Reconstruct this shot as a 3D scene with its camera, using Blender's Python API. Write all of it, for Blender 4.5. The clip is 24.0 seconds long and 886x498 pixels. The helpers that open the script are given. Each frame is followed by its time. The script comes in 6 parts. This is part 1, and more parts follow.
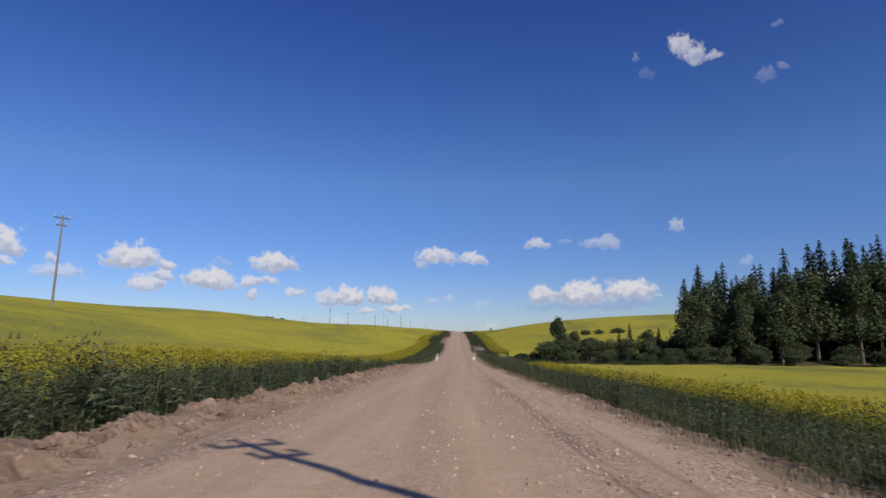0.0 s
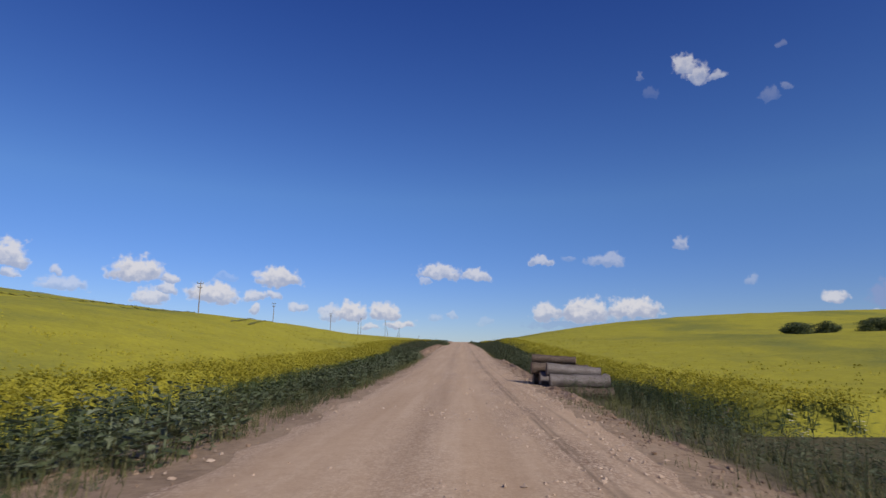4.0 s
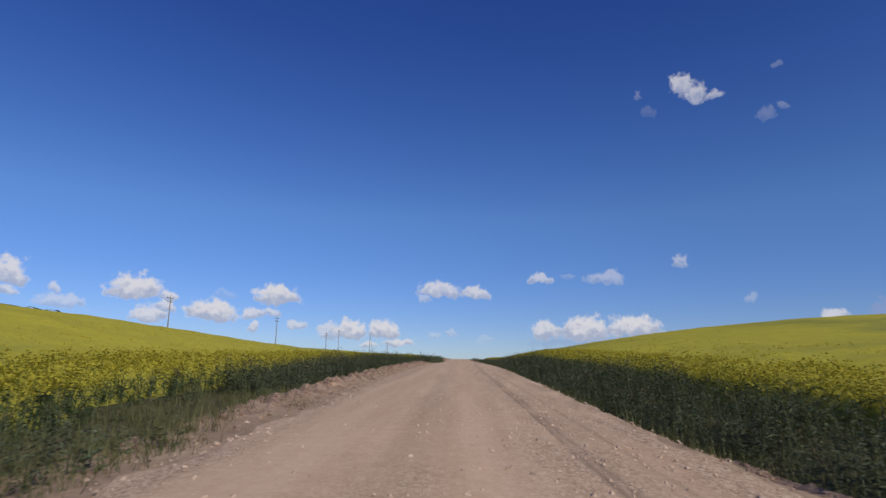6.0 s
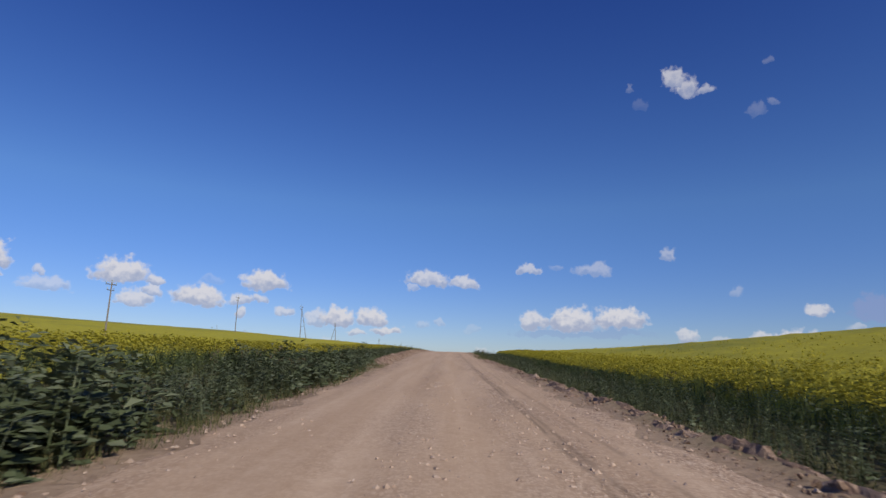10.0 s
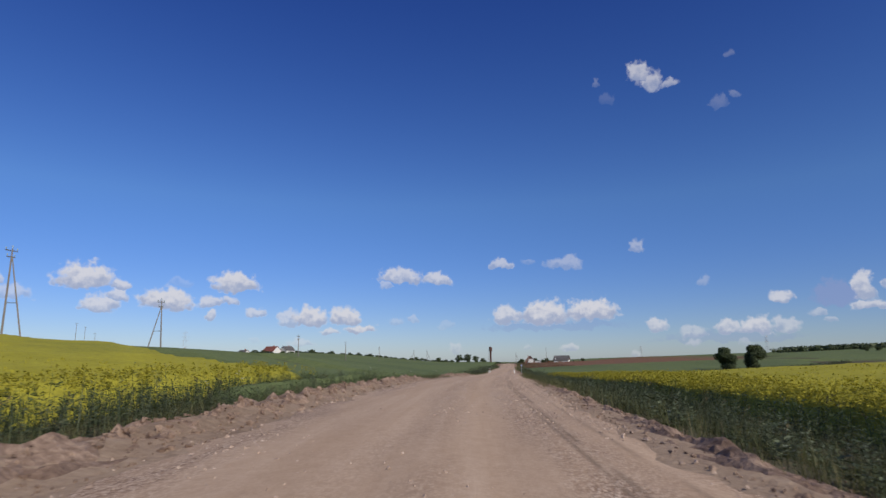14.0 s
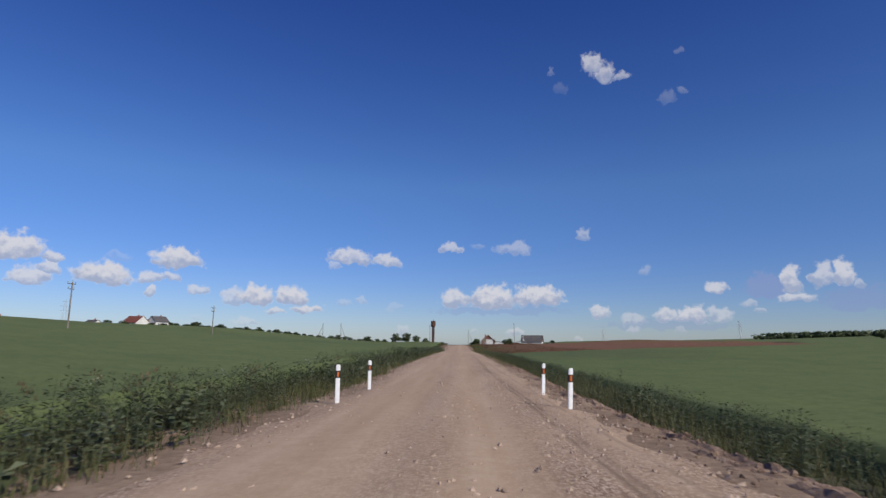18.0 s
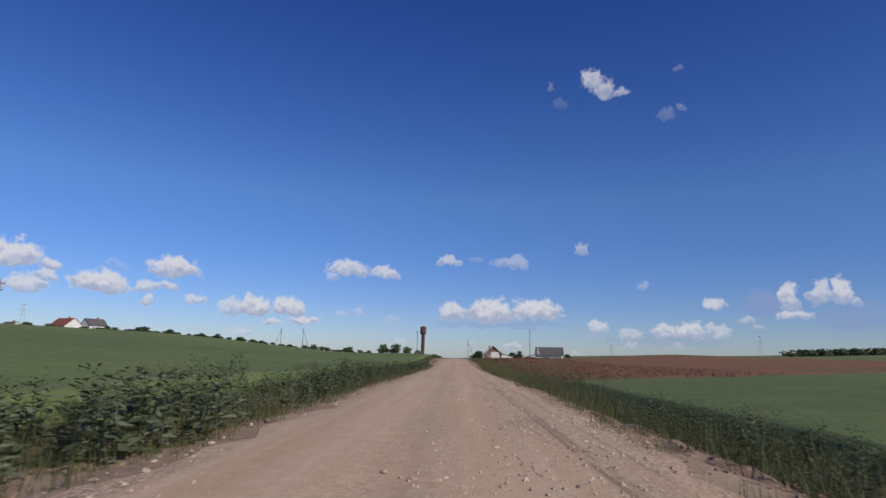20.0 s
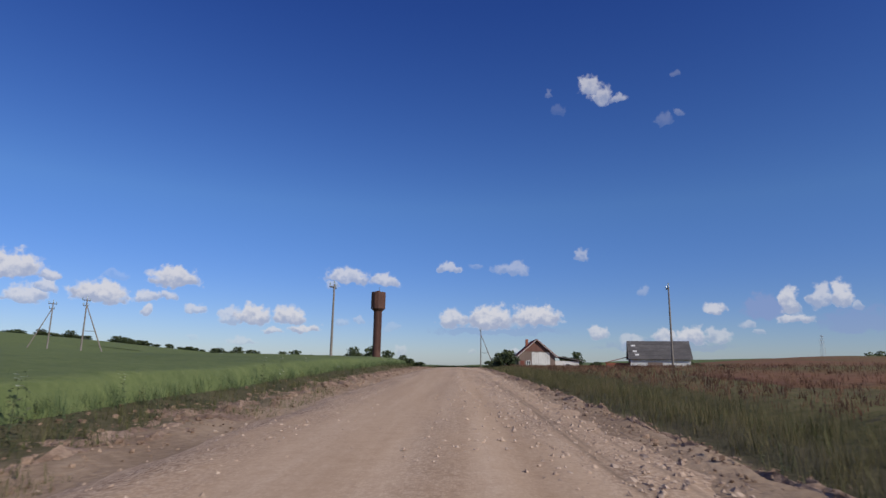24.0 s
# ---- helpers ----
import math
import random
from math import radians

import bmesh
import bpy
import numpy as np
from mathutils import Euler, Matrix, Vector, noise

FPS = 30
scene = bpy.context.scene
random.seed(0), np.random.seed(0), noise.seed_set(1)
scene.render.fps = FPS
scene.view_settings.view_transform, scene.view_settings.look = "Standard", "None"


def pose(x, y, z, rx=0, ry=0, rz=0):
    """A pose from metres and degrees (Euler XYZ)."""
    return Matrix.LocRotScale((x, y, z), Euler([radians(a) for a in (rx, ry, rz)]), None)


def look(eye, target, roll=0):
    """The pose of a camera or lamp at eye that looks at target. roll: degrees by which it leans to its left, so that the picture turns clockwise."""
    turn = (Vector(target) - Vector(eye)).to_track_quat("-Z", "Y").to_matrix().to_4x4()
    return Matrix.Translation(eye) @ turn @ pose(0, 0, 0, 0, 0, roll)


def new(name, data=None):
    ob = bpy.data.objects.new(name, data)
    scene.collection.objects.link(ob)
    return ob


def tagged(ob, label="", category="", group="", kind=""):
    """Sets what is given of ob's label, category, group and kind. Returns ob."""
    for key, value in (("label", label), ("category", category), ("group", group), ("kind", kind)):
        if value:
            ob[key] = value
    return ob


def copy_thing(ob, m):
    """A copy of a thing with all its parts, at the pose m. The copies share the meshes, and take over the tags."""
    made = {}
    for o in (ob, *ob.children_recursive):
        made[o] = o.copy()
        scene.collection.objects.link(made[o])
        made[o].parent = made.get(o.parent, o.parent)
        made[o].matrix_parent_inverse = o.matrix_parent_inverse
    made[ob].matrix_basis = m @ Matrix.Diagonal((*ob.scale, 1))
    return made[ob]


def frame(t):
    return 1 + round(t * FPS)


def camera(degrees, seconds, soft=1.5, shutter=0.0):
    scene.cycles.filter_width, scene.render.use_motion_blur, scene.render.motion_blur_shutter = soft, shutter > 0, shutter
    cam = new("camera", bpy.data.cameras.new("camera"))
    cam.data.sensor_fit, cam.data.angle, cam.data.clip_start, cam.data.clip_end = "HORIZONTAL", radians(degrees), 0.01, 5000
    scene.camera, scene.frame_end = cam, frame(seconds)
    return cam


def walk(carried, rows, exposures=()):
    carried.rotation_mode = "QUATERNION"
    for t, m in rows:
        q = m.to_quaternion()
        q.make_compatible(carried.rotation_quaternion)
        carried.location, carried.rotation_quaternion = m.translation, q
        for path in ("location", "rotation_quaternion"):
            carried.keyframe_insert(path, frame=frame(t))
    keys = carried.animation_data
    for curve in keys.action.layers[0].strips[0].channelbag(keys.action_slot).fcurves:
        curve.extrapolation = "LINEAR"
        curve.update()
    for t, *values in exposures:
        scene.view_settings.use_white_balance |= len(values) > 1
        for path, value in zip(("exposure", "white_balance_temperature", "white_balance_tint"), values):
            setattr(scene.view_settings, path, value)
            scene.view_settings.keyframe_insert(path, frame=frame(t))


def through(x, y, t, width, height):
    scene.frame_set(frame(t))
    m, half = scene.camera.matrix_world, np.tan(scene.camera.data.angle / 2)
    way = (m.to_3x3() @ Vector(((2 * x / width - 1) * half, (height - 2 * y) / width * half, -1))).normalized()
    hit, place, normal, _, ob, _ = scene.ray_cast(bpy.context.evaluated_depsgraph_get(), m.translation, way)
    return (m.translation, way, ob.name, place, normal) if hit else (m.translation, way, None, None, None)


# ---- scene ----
cam = camera(74.0, 24.0, soft=1.5, shutter=0.05)
PATH = [
    (0, pose(0.4, 0, 1.35, 98.93, -0, 1.4)),
    (0.5, pose(0.4, 15, 1.08, 98.82, -0.07, 1.21)),
    (1, pose(0.4, 30, 0.8, 98.67, 0.64, 1.47)),
    (1.5, pose(0.4, 45, 0.52, 98.36, 1.12, 1.58)),
    (2, pose(0.4, 60, 0.25, 98.6, 0.61, 1.42)),
    (2.5, pose(0.4, 75, 0.08, 99.03, 0.79, 1.67)),
    (4.5, pose(0.4, 135, 0.2, 100.84, -0.93, 1.53)),
    (5, pose(0.4, 150, 0.43, 101.02, -0.86, 1.21)),
    (5.5, pose(0.4, 165, 0.87, 101.4, -1.14, 1.17)),
    (6, pose(0.4, 180, 1.31, 102.24, -0.64, 1.58)),
    (6.5, pose(0.4, 195, 1.9, 102.53, -1.29, 1.4)),
    (7, pose(0.4, 210, 2.49, 102.57, -1.31, 1.48)),
    (7.5, pose(0.4, 225, 3.08, 101.96, -1.9, 1.71)),
    (8, pose(0.4, 240, 3.68, 102.34, -1.87, 1.17)),
    (8.5, pose(0.4, 255, 4.16, 101.61, -0.95, 1.04)),
    (9, pose(0.4, 270, 4.64, 101.2, -2.79, 0.78)),
    (9.5, pose(0.4, 285, 5.04, 100.86, -1.75, 0.24)),
    (10, pose(0.4, 300, 5.44, 101.21, -1.48, 0.35)),
    (10.5, pose(0.4, 315, 5.9, 101.73, -0.72, 1.01)),
    (12.5, pose(0.4, 375, 8.09, 102.54, -1.56, 1.19)),
    (13, pose(0.45, 390, 8.67, 102.12, -1.49, 0.39)),
    (13.5, pose(0.68, 405, 9.08, 101.6, -0.83, -0.23)),
    (14, pose(1.31, 419.98, 9.49, 100.88, 0.41, -2.04)),
    (14.5, pose(2.44, 434.94, 9.61, 100.2, 1.05, -4.07)),
    (15, pose(4.05, 449.85, 9.72, 99.49, 0.33, -5.71)),
    (15.5, pose(6, 464.73, 9.55, 98.89, -1.68, -6.94)),
    (16, pose(8.15, 479.57, 9.39, 98.34, -0.81, -7.43)),
    (16.5, pose(10.38, 494.4, 9.11, 98.35, -0.47, -6.99)),
    (17, pose(12.62, 509.24, 8.84, 98.58, -0.47, -6.95)),
    (17.5, pose(14.87, 524.07, 8.64, 99.21, -0.87, -7.28)),
    (18, pose(17.11, 538.9, 8.44, 99.21, -0.67, -7.13)),
    (18.5, pose(19.36, 553.73, 8.37, 99.4, -0.93, -7.38)),
    (19, pose(21.6, 568.56, 8.3, 99.84, -1.52, -7.16)),
    (19.5, pose(23.85, 583.39, 8.35, 100.5, -1.37, -7.4)),
    (21.5, pose(32.84, 642.71, 8.4, 99.52, -1.7, -7.39)),
    (22, pose(35.09, 657.54, 8.35, 99.09, -2.01, -7.7)),
    (22.5, pose(37.34, 672.37, 8.31, 99.18, -1.31, -8.37)),
    (23, pose(39.59, 687.2, 8.28, 99.64, -0.27, -8.47)),
    (23.5, pose(41.84, 702.03, 8.42, 100.89, -0.88, -8.27)),
    (24, pose(44.09, 716.86, 8.55, 101.15, -0.86, -7.34)),
]
walk(cam, PATH, [(0, 0.0, 6500, 10), (2, -0.02, 6480, 10), (5, -0.04, 6400, 10), (10, -0.05, 6380, 10), (13, -0.08, 6250, 10), (24, -0.08, 6250, 10)])

# ---- sky and sun ----
SUN_DIR = Vector((0.64, -0.77, 0.65)).normalized()
sun_data = bpy.data.lights.new("sun", "SUN")
sun_data.energy, sun_data.angle, sun_data.color = 4.2, radians(0.55), (1.0, 0.93, 0.82)
sun = new("sun", sun_data)
sun.matrix_world = look((200, -200, 300), Vector((200, -200, 300)) - SUN_DIR)

# clouds of the sky: azimuth right of the road, height of the base over the horizon, width, height (degrees), thickness, 1 where grey
HIGH_CLOUDS = [
    (17.9, 25.2, 0.7, 0.8, 0.18, 0),
    (18.9, 23.7, 1.1, 1.1, 0.09, 0),
    (21.9, 25.2, 2.0, 1.7, 0.75, 0),
    (22.9, 24.3, 2.3, 1.8, 0.70, 0),
    (24.7, 24.3, 1.5, 0.8, 0.55, 0),
    (28.8, 21.8, 1.4, 1.0, 0.15, 0),
    (30.0, 25.9, 0.7, 0.6, 0.15, 0),
    (30.4, 22.5, 1.0, 0.7, 0.20, 0),
]
WEST_CLOUDS = [
    (-38.4, 6.7, 2.1, 2.3, 0.95, 0),
    (-38.4, 5.8, 1.5, 0.9, 0.80, 0),
    (-35.4, 6.4, 1.1, 0.8, 0.70, 0),
    (-34.8, 5.1, 3.5, 1.3, 0.55, 0),
    (-29.4, 6.2, 4.5, 2.2, 1.00, 0),
    (-28.2, 4.3, 2.8, 1.4, 0.90, 0),
    (-26.9, 5.2, 1.6, 1.1, 0.85, 0),
    (-26.8, 6.2, 1.6, 1.0, 0.90, 0),
    (-23.1, 4.7, 4.1, 1.9, 1.00, 0),
    (-22.1, 6.8, 2.0, 0.7, 0.18, 0),
    (-19.5, 5.0, 2.1, 1.1, 0.85, 0),
    (-19.4, 3.8, 0.8, 0.9, 0.85, 0),
    (-17.9, 5.2, 1.3, 0.9, 0.80, 0),
    (-17.5, 6.4, 4.1, 1.8, 1.00, 0),
    (-15.6, 4.2, 1.7, 0.9, 0.75, 0),
]
LEFT_CLOUDS = [
    (-15.6, 1.8, 1.3, 0.5, 0.15, 0),
    (-12.4, 3.4, 2.2, 1.5, 0.70, 0),
    (-11.3, 1.5, 2.3, 0.7, 0.38, 0),
    (-10.6, 3.4, 3.3, 1.9, 1.00, 0),
    (-8.8, 2.6, 1.8, 0.6, 0.80, 0),
    (-7.3, 3.6, 3.7, 1.6, 1.00, 0),
    (-5.9, 2.9, 2.9, 0.7, 0.95, 0),
    (-3.5, 7.0, 1.4, 0.6, 0.50, 0),
    (-2.4, 3.7, 1.6, 0.7, 0.30, 0),
    (-2.0, 7.5, 4.4, 1.5, 0.85, 0),
    (-0.9, 4.0, 1.0, 0.6, 0.35, 0),
    (1.6, 7.3, 2.7, 1.3, 0.85, 0),
    (2.4, 3.2, 1.7, 0.7, 0.18, 0),
    (3.3, 0.9, 1.2, 0.8, 0.35, 0),
    (7.8, 8.8, 2.2, 1.0, 0.70, 0),
]
AHEAD_CLOUDS = [
    (8.2, 3.6, 3.0, 1.6, 0.90, 0),
    (10.0, 1.0, 1.1, 0.6, 0.25, 0),
    (10.6, 9.2, 1.6, 0.6, 0.22, 0),
    (11.9, 3.5, 4.5, 2.2, 1.00, 0),
    (12.8, 2.9, 12.1, 1.0, 0.32, 1),
    (13.9, 8.6, 3.5, 1.3, 0.45, 0),
    (14.1, 0.8, 1.7, 0.8, 0.50, 0),
    (16.3, 3.7, 4.7, 2.1, 1.00, 0),
    (20.0, 0.2, 1.1, 0.6, 0.30, 0),
    (20.6, 9.9, 1.4, 1.2, 0.48, 0),
    (21.9, 2.7, 1.7, 1.1, 0.80, 0),
    (24.9, 1.3, 1.5, 0.6, 0.40, 0),
    (25.0, 2.0, 2.2, 1.2, 0.50, 0),
    (26.2, 6.6, 1.3, 0.9, 0.28, 0),
    (27.7, 2.3, 2.0, 1.2, 0.80, 0),
]
EAST_CLOUDS = [
    (27.8, 1.5, 10.9, 1.1, 0.28, 1),
    (29.0, 1.1, 1.2, 0.7, 0.30, 0),
    (29.9, 2.3, 2.9, 1.3, 0.90, 0),
    (31.9, 4.7, 2.0, 0.9, 0.85, 0),
    (32.1, 2.3, 2.0, 1.2, 0.60, 0),
    (34.6, 3.6, 1.4, 0.7, 0.45, 0),
    (35.5, 3.0, 1.1, 0.6, 0.40, 0),
    (35.9, 4.4, 3.2, 2.0, 0.75, 1),
    (37.8, 4.7, 1.6, 2.2, 0.90, 0),
    (38.2, 3.9, 2.7, 0.9, 0.80, 0),
    (40.1, 5.1, 1.6, 1.9, 0.75, 0),
    (41.5, 5.1, 1.6, 2.1, 0.90, 0),
    (42.5, 3.0, 5.4, 1.9, 0.50, 1),
    (42.5, 4.8, 0.7, 0.9, 0.50, 0),
]
CLOUDS = HIGH_CLOUDS + WEST_CLOUDS + LEFT_CLOUDS + AHEAD_CLOUDS + EAST_CLOUDS


def make_sky():
    world = bpy.data.worlds.new("sky")
    scene.world = world
    world.use_nodes = True
    world.cycles.sampling_method, world.cycles.sample_map_resolution = "MANUAL", 256
    nt = world.node_tree
    nt.nodes.clear()
    n, link = nt.nodes.new, nt.links.new

    def calc(op, a, b=None, c=None):
        m = n("ShaderNodeMath")
        m.operation = op
        for i, v in enumerate((a, b, c)):
            if v is None:
                continue
            if isinstance(v, (int, float)):
                m.inputs[i].default_value = v
            else:
                link(v, m.inputs[i])
        return m.outputs[0]

    sky = n("ShaderNodeTexSky")
    sky.sky_type = "NISHITA"
    sky.sun_disc = False
    sky.sun_elevation = math.asin(SUN_DIR.z)
    sky.sun_rotation = math.atan2(SUN_DIR.x, SUN_DIR.y)
    sky.altitude, sky.air_density, sky.dust_density, sky.ozone_density = 100, 1.0, 0.3, 4.0
    tint = n("ShaderNodeHueSaturation")
    tint.inputs["Hue"].default_value, tint.inputs["Saturation"].default_value = 0.521, 1.25
    tint.inputs["Value"].default_value = 0.93
    clear = n("ShaderNodeValToRGB")
    clear.color_ramp.elements.new(0.25)
    for p, (at, c) in zip(clear.color_ramp.elements, ((0.0, (0.77, 0.83, 1.06, 1)), (0.26, (1.16, 1.17, 1.12, 1)), (0.55, (0.99, 0.97, 1.02, 1)))):
        p.position, p.color = at, c
    cool = n("ShaderNodeMix")
    cool.data_type, cool.blend_type = "RGBA", "MULTIPLY"
    cool.inputs[0].default_value = 1.0
    link(sky.outputs[0], cool.inputs[6])
    link(clear.outputs[0], cool.inputs[7])
    link(cool.outputs[2], tint.inputs["Color"])
    where = n("ShaderNodeTexCoord")
    split = n("ShaderNodeSeparateXYZ")
    link(where.outputs["Generated"], split.inputs[0])
    x, y, z = split.outputs
    link(calc("ABSOLUTE", z), clear.inputs[0])
    az = calc("MULTIPLY", calc("ARCTAN2", x, y), 57.29578)
    el = calc("MULTIPLY", calc("ARCSINE", z), 57.29578)
    flat = n("ShaderNodeCombineXYZ")
    link(az, flat.inputs[0])
    link(el, flat.inputs[1])

    def noise_of(scale, detail, rough, vec):
        t = n("ShaderNodeTexNoise")
        t.inputs["Scale"].default_value, t.inputs["Detail"].default_value, t.inputs["Roughness"].default_value = scale, detail, rough
        link(vec, t.inputs["Vector"])
        return t

    puff = noise_of(0.8, 3, 0.5, flat.outputs[0])
    fine = noise_of(1.5, 3, 0.55, flat.outputs[0])

    def vec(op, a, b):
        m = n("ShaderNodeVectorMath")
        m.operation = op
        for k, v in enumerate((a, b)):
            if isinstance(v, tuple):
                m.inputs[k].default_value = v
            else:
                link(v, m.inputs[k])
        return m.outputs["Value"] if op == "LENGTH" else m.outputs[0]

    def soft(v, a, b, lo, hi):
        m = n("ShaderNodeMapRange")
        m.interpolation_type = "SMOOTHSTEP"
        link(v, m.inputs[0])
        for k, x in enumerate((a, b, lo, hi)):
            m.inputs[k + 1].default_value = x
        return m.outputs[0]

    # wobble of the outlines
    place = vec("ADD", flat.outputs[0], vec("MULTIPLY", vec("SUBTRACT", puff.outputs["Color"], (0.5, 0.5, 0.5)), (1.7, 1.5, 0)))
    ragged = calc("MULTIPLY", calc("SUBTRACT", fine.outputs[0], 0.5), 1.0)
    cover, height, dim = 0.0, 9.0, 0.0
    for k, (a, e, w, h, thick, grey) in enumerate(CLOUDS):
        if k % 3 == 2:
            # one cloud after another, so that few values are held at a time
            place = vec("ADD", place, vec("MULTIPLY", cover, (1e-7, 1e-7, 0)))
        # heaped above, nearly flat below
        up = vec("MULTIPLY", vec("SUBTRACT", place, (a, e + 0.28 * h, 0)), (1.85 / w, 1.28 / h, 0))
        d = vec("LENGTH", vec("MAXIMUM", up, vec("MULTIPLY", up, (1, -2.6, 0))), (0, 0, 0))
        here = calc("MULTIPLY", soft(calc("ADD", d, ragged), 0.68, 1.12, 1.0, 0.0), thick)
        if grey:
            dim = calc("MAXIMUM", dim, here)
            continue
        cover = calc("MAXIMUM", cover, here)
        part_y = n("ShaderNodeSeparateXYZ")
        link(up, part_y.inputs[0])
        height = calc("MINIMUM", height, calc("MULTIPLY_ADD", calc("MAXIMUM", calc("SUBTRACT", d, 0.9), 0.0), 6.0, part_y.outputs[1]))
    # a few more clouds low over the horizon behind and beside the view
    side = n("ShaderNodeMapRange")
    link(calc("ABSOLUTE", az), side.inputs[0])
    side.inputs[1].default_value, side.inputs[2].default_value, side.inputs[3].default_value, side.inputs[4].default_value = 55, 70, 0, 1
    low = n("ShaderNodeMapRange")
    link(calc("ABSOLUTE", calc("SUBTRACT", el, 7)), low.inputs[0])
    low.inputs[1].default_value, low.inputs[2].default_value, low.inputs[3].default_value, low.inputs[4].default_value = 2, 9, 1, 0
    wide = noise_of(0.09, 5, 0.6, flat.outputs[0])
    elsewhere = calc("MULTIPLY", calc("MULTIPLY", side.outputs[0], low.outputs[0]), wide.outputs["Factor"] if "Factor" in wide.outputs else wide.outputs[0])
    cover = calc("MAXIMUM", cover, soft(calc("ADD", calc("SUBTRACT", 1.9, calc("MULTIPLY", elsewhere, 1.9)), ragged), 0.75, 1.15, 1.0, 0.0))
    lit = soft(calc("ADD", height, calc("MULTIPLY", calc("SUBTRACT", fine.outputs[0], 0.5), 1.6)), -0.3, 0.5, 0.0, 1.0)
    white = n("ShaderNodeMix")
    white.data_type = "RGBA"
    link(lit, white.inputs[0])
    white.inputs[6].default_value, white.inputs[7].default_value = (3.9, 4.3, 5.6, 1), (7.1, 6.9, 7.1, 1)
    under = n("ShaderNodeMix")
    under.data_type = "RGBA"
    link(dim, under.inputs[0])
    link(tint.outputs[0], under.inputs[6])
    under.inputs[7].default_value = (2.5, 3.2, 5.5, 1)
    mix = n("ShaderNodeMix")
    mix.data_type = "RGBA"
    link(calc("MULTIPLY", cover, 0.93), mix.inputs[0])
    link(under.outputs[2], mix.inputs[6])
    link(white.outputs[2], mix.inputs[7])
    back = n("ShaderNodeBackground")
    back.inputs[1].default_value = 0.1
    link(mix.outputs[2], back.inputs[0])
    out = n("ShaderNodeOutputWorld")
    link(back.outputs[0], out.inputs[0])


make_sky()

# ---- the lie of the land ----
ROAD_Z = [(-400, 4.5), (-180, 2.6), (-90, 1.5), (0, 0), (30, -0.55), (60, -1.1), (90, -1.44), (120, -1.39), (150, -0.92), (180, -0.04), (210, 1.14), (240, 2.33),
          (270, 3.29), (300, 4.09), (330, 5.02), (360, 6.16), (390, 7.32), (420, 8.14), (450, 8.37), (480, 8.04), (510, 7.49), (540, 7.09), (570, 6.95),
          (598, 7.04), (628, 7.1), (658, 7.0), (687, 6.93), (717, 7.2), (746, 7.64), (776, 7.97), (806, 8.1), (836, 8.06), (895, 7.77), (1100, 6.8), (5000, 6.0)]
HILL_L = [(-400, 15), (0, 18.5), (60, 20), (133, 21.5), (200, 19.5), (250, 17), (300, 16), (346, 15), (400, 12), (480, 10.5), (555, 11), (611, 11.2), (680, 11.8), (720, 10.5), (760, 8), (800, 6), (850, 6.5), (914, 8), (1200, 5), (2500, 3)]
NEAR_L = [(-400, 2), (0, 2.8), (60, 3.2), (120, 3), (231, 2.4), (286, 0.2), (325, 0), (377, -1.2), (430, 0.2), (465, 1.4), (500, 2.6), (525, 2.4), (600, 0.6), (700, 0.3), (760, 0), (810, 0.2), (860, -0.4), (950, 0), (1200, 0)]
HILL_R = [(-400, -1.5), (60, -1.2), (110, -0.3), (135, 0.8), (155, 2), (180, 4.2), (205, 4.4), (237, 5.2), (262, 8.6), (290, 11.2), (310, 10.8), (327, 9.6), (352, 7.8), (380, 4.8), (420, 2.6), (450, 2.8),
          (500, 0.6), (560, 0), (590, 1), (620, 2.5), (660, 2.6), (700, 2.6), (750, 2.8), (780, 1), (815, 0.3), (1000, 1), (2500, 3)]
BASE_L = [(-400, 0), (-60, 0), (0, 0), (40, -0.25), (70, -0.65), (120, -0.7), (165, -0.55), (222, -0.3), (280, 0.0), (312, 0.35), (345, 0.0), (400, -0.2), (440, -0.2), (470, -0.1), (492, -0.3), (552, -0.3), (620, 0), (672, 0.1), (732, 0.1), (900, 0), (1000, 0)]
MOUND_L = [(-400, 0), (600, 0), (660, 0), (700, 0), (745, 0.4), (775, 0.7), (815, 0.6), (860, 0.1), (1000, 0)]
BASE_R = [(-400, -1.2), (0, -1.2), (85, -1.1), (140, -0.8), (165, -0.7), (195, -0.3), (225, 0.1), (245, 0.3), (262, 0.1), (290, -0.4), (320, -0.8), (400, -0.8), (450, -0.9), (520, -0.9), (560, -0.7), (640, -0.5), (700, -0.2), (760, 0), (900, 0)]


def table(rows, y):
    """Smooth reading of a table at the places y."""
    ks, vs = np.array(rows, float).T
    y = np.asarray(y, float)
    m = np.gradient(vs, ks)
    i = np.clip(np.searchsorted(ks, y) - 1, 0, len(ks) - 2)
    h = ks[i + 1] - ks[i]
    t = np.clip((y - ks[i]) / h, 0, 1)
    return ((2 * t**3 - 3 * t**2 + 1) * vs[i] + (t**3 - 2 * t**2 + t) * h * m[i] + (3 * t**2 - 2 * t**3) * vs[i + 1] + (t**3 - t**2) * h * m[i + 1])


BEND = [(375, 0), (380, 0.01), (390, 0.05), (400, 0.17), (410, 0.44), (420, 0.91), (430, 1.61), (440, 2.54), (450, 3.67), (460, 4.95), (470, 6.35), (480, 7.82), (490, 9.32), (500, 10.83)]


def centre(y):
    """x of the road's middle."""
    y = np.asarray(y, float)
    return np.where(y < 375, 0.0, np.where(y > 500, 10.83 + (y - 500) * 0.153, table(BEND, y)))


def smooth(a, b, v):
    t = np.clip((np.asarray(v, float) - a) / (b - a), 0, 1)
    return t * t * (3 - 2 * t)


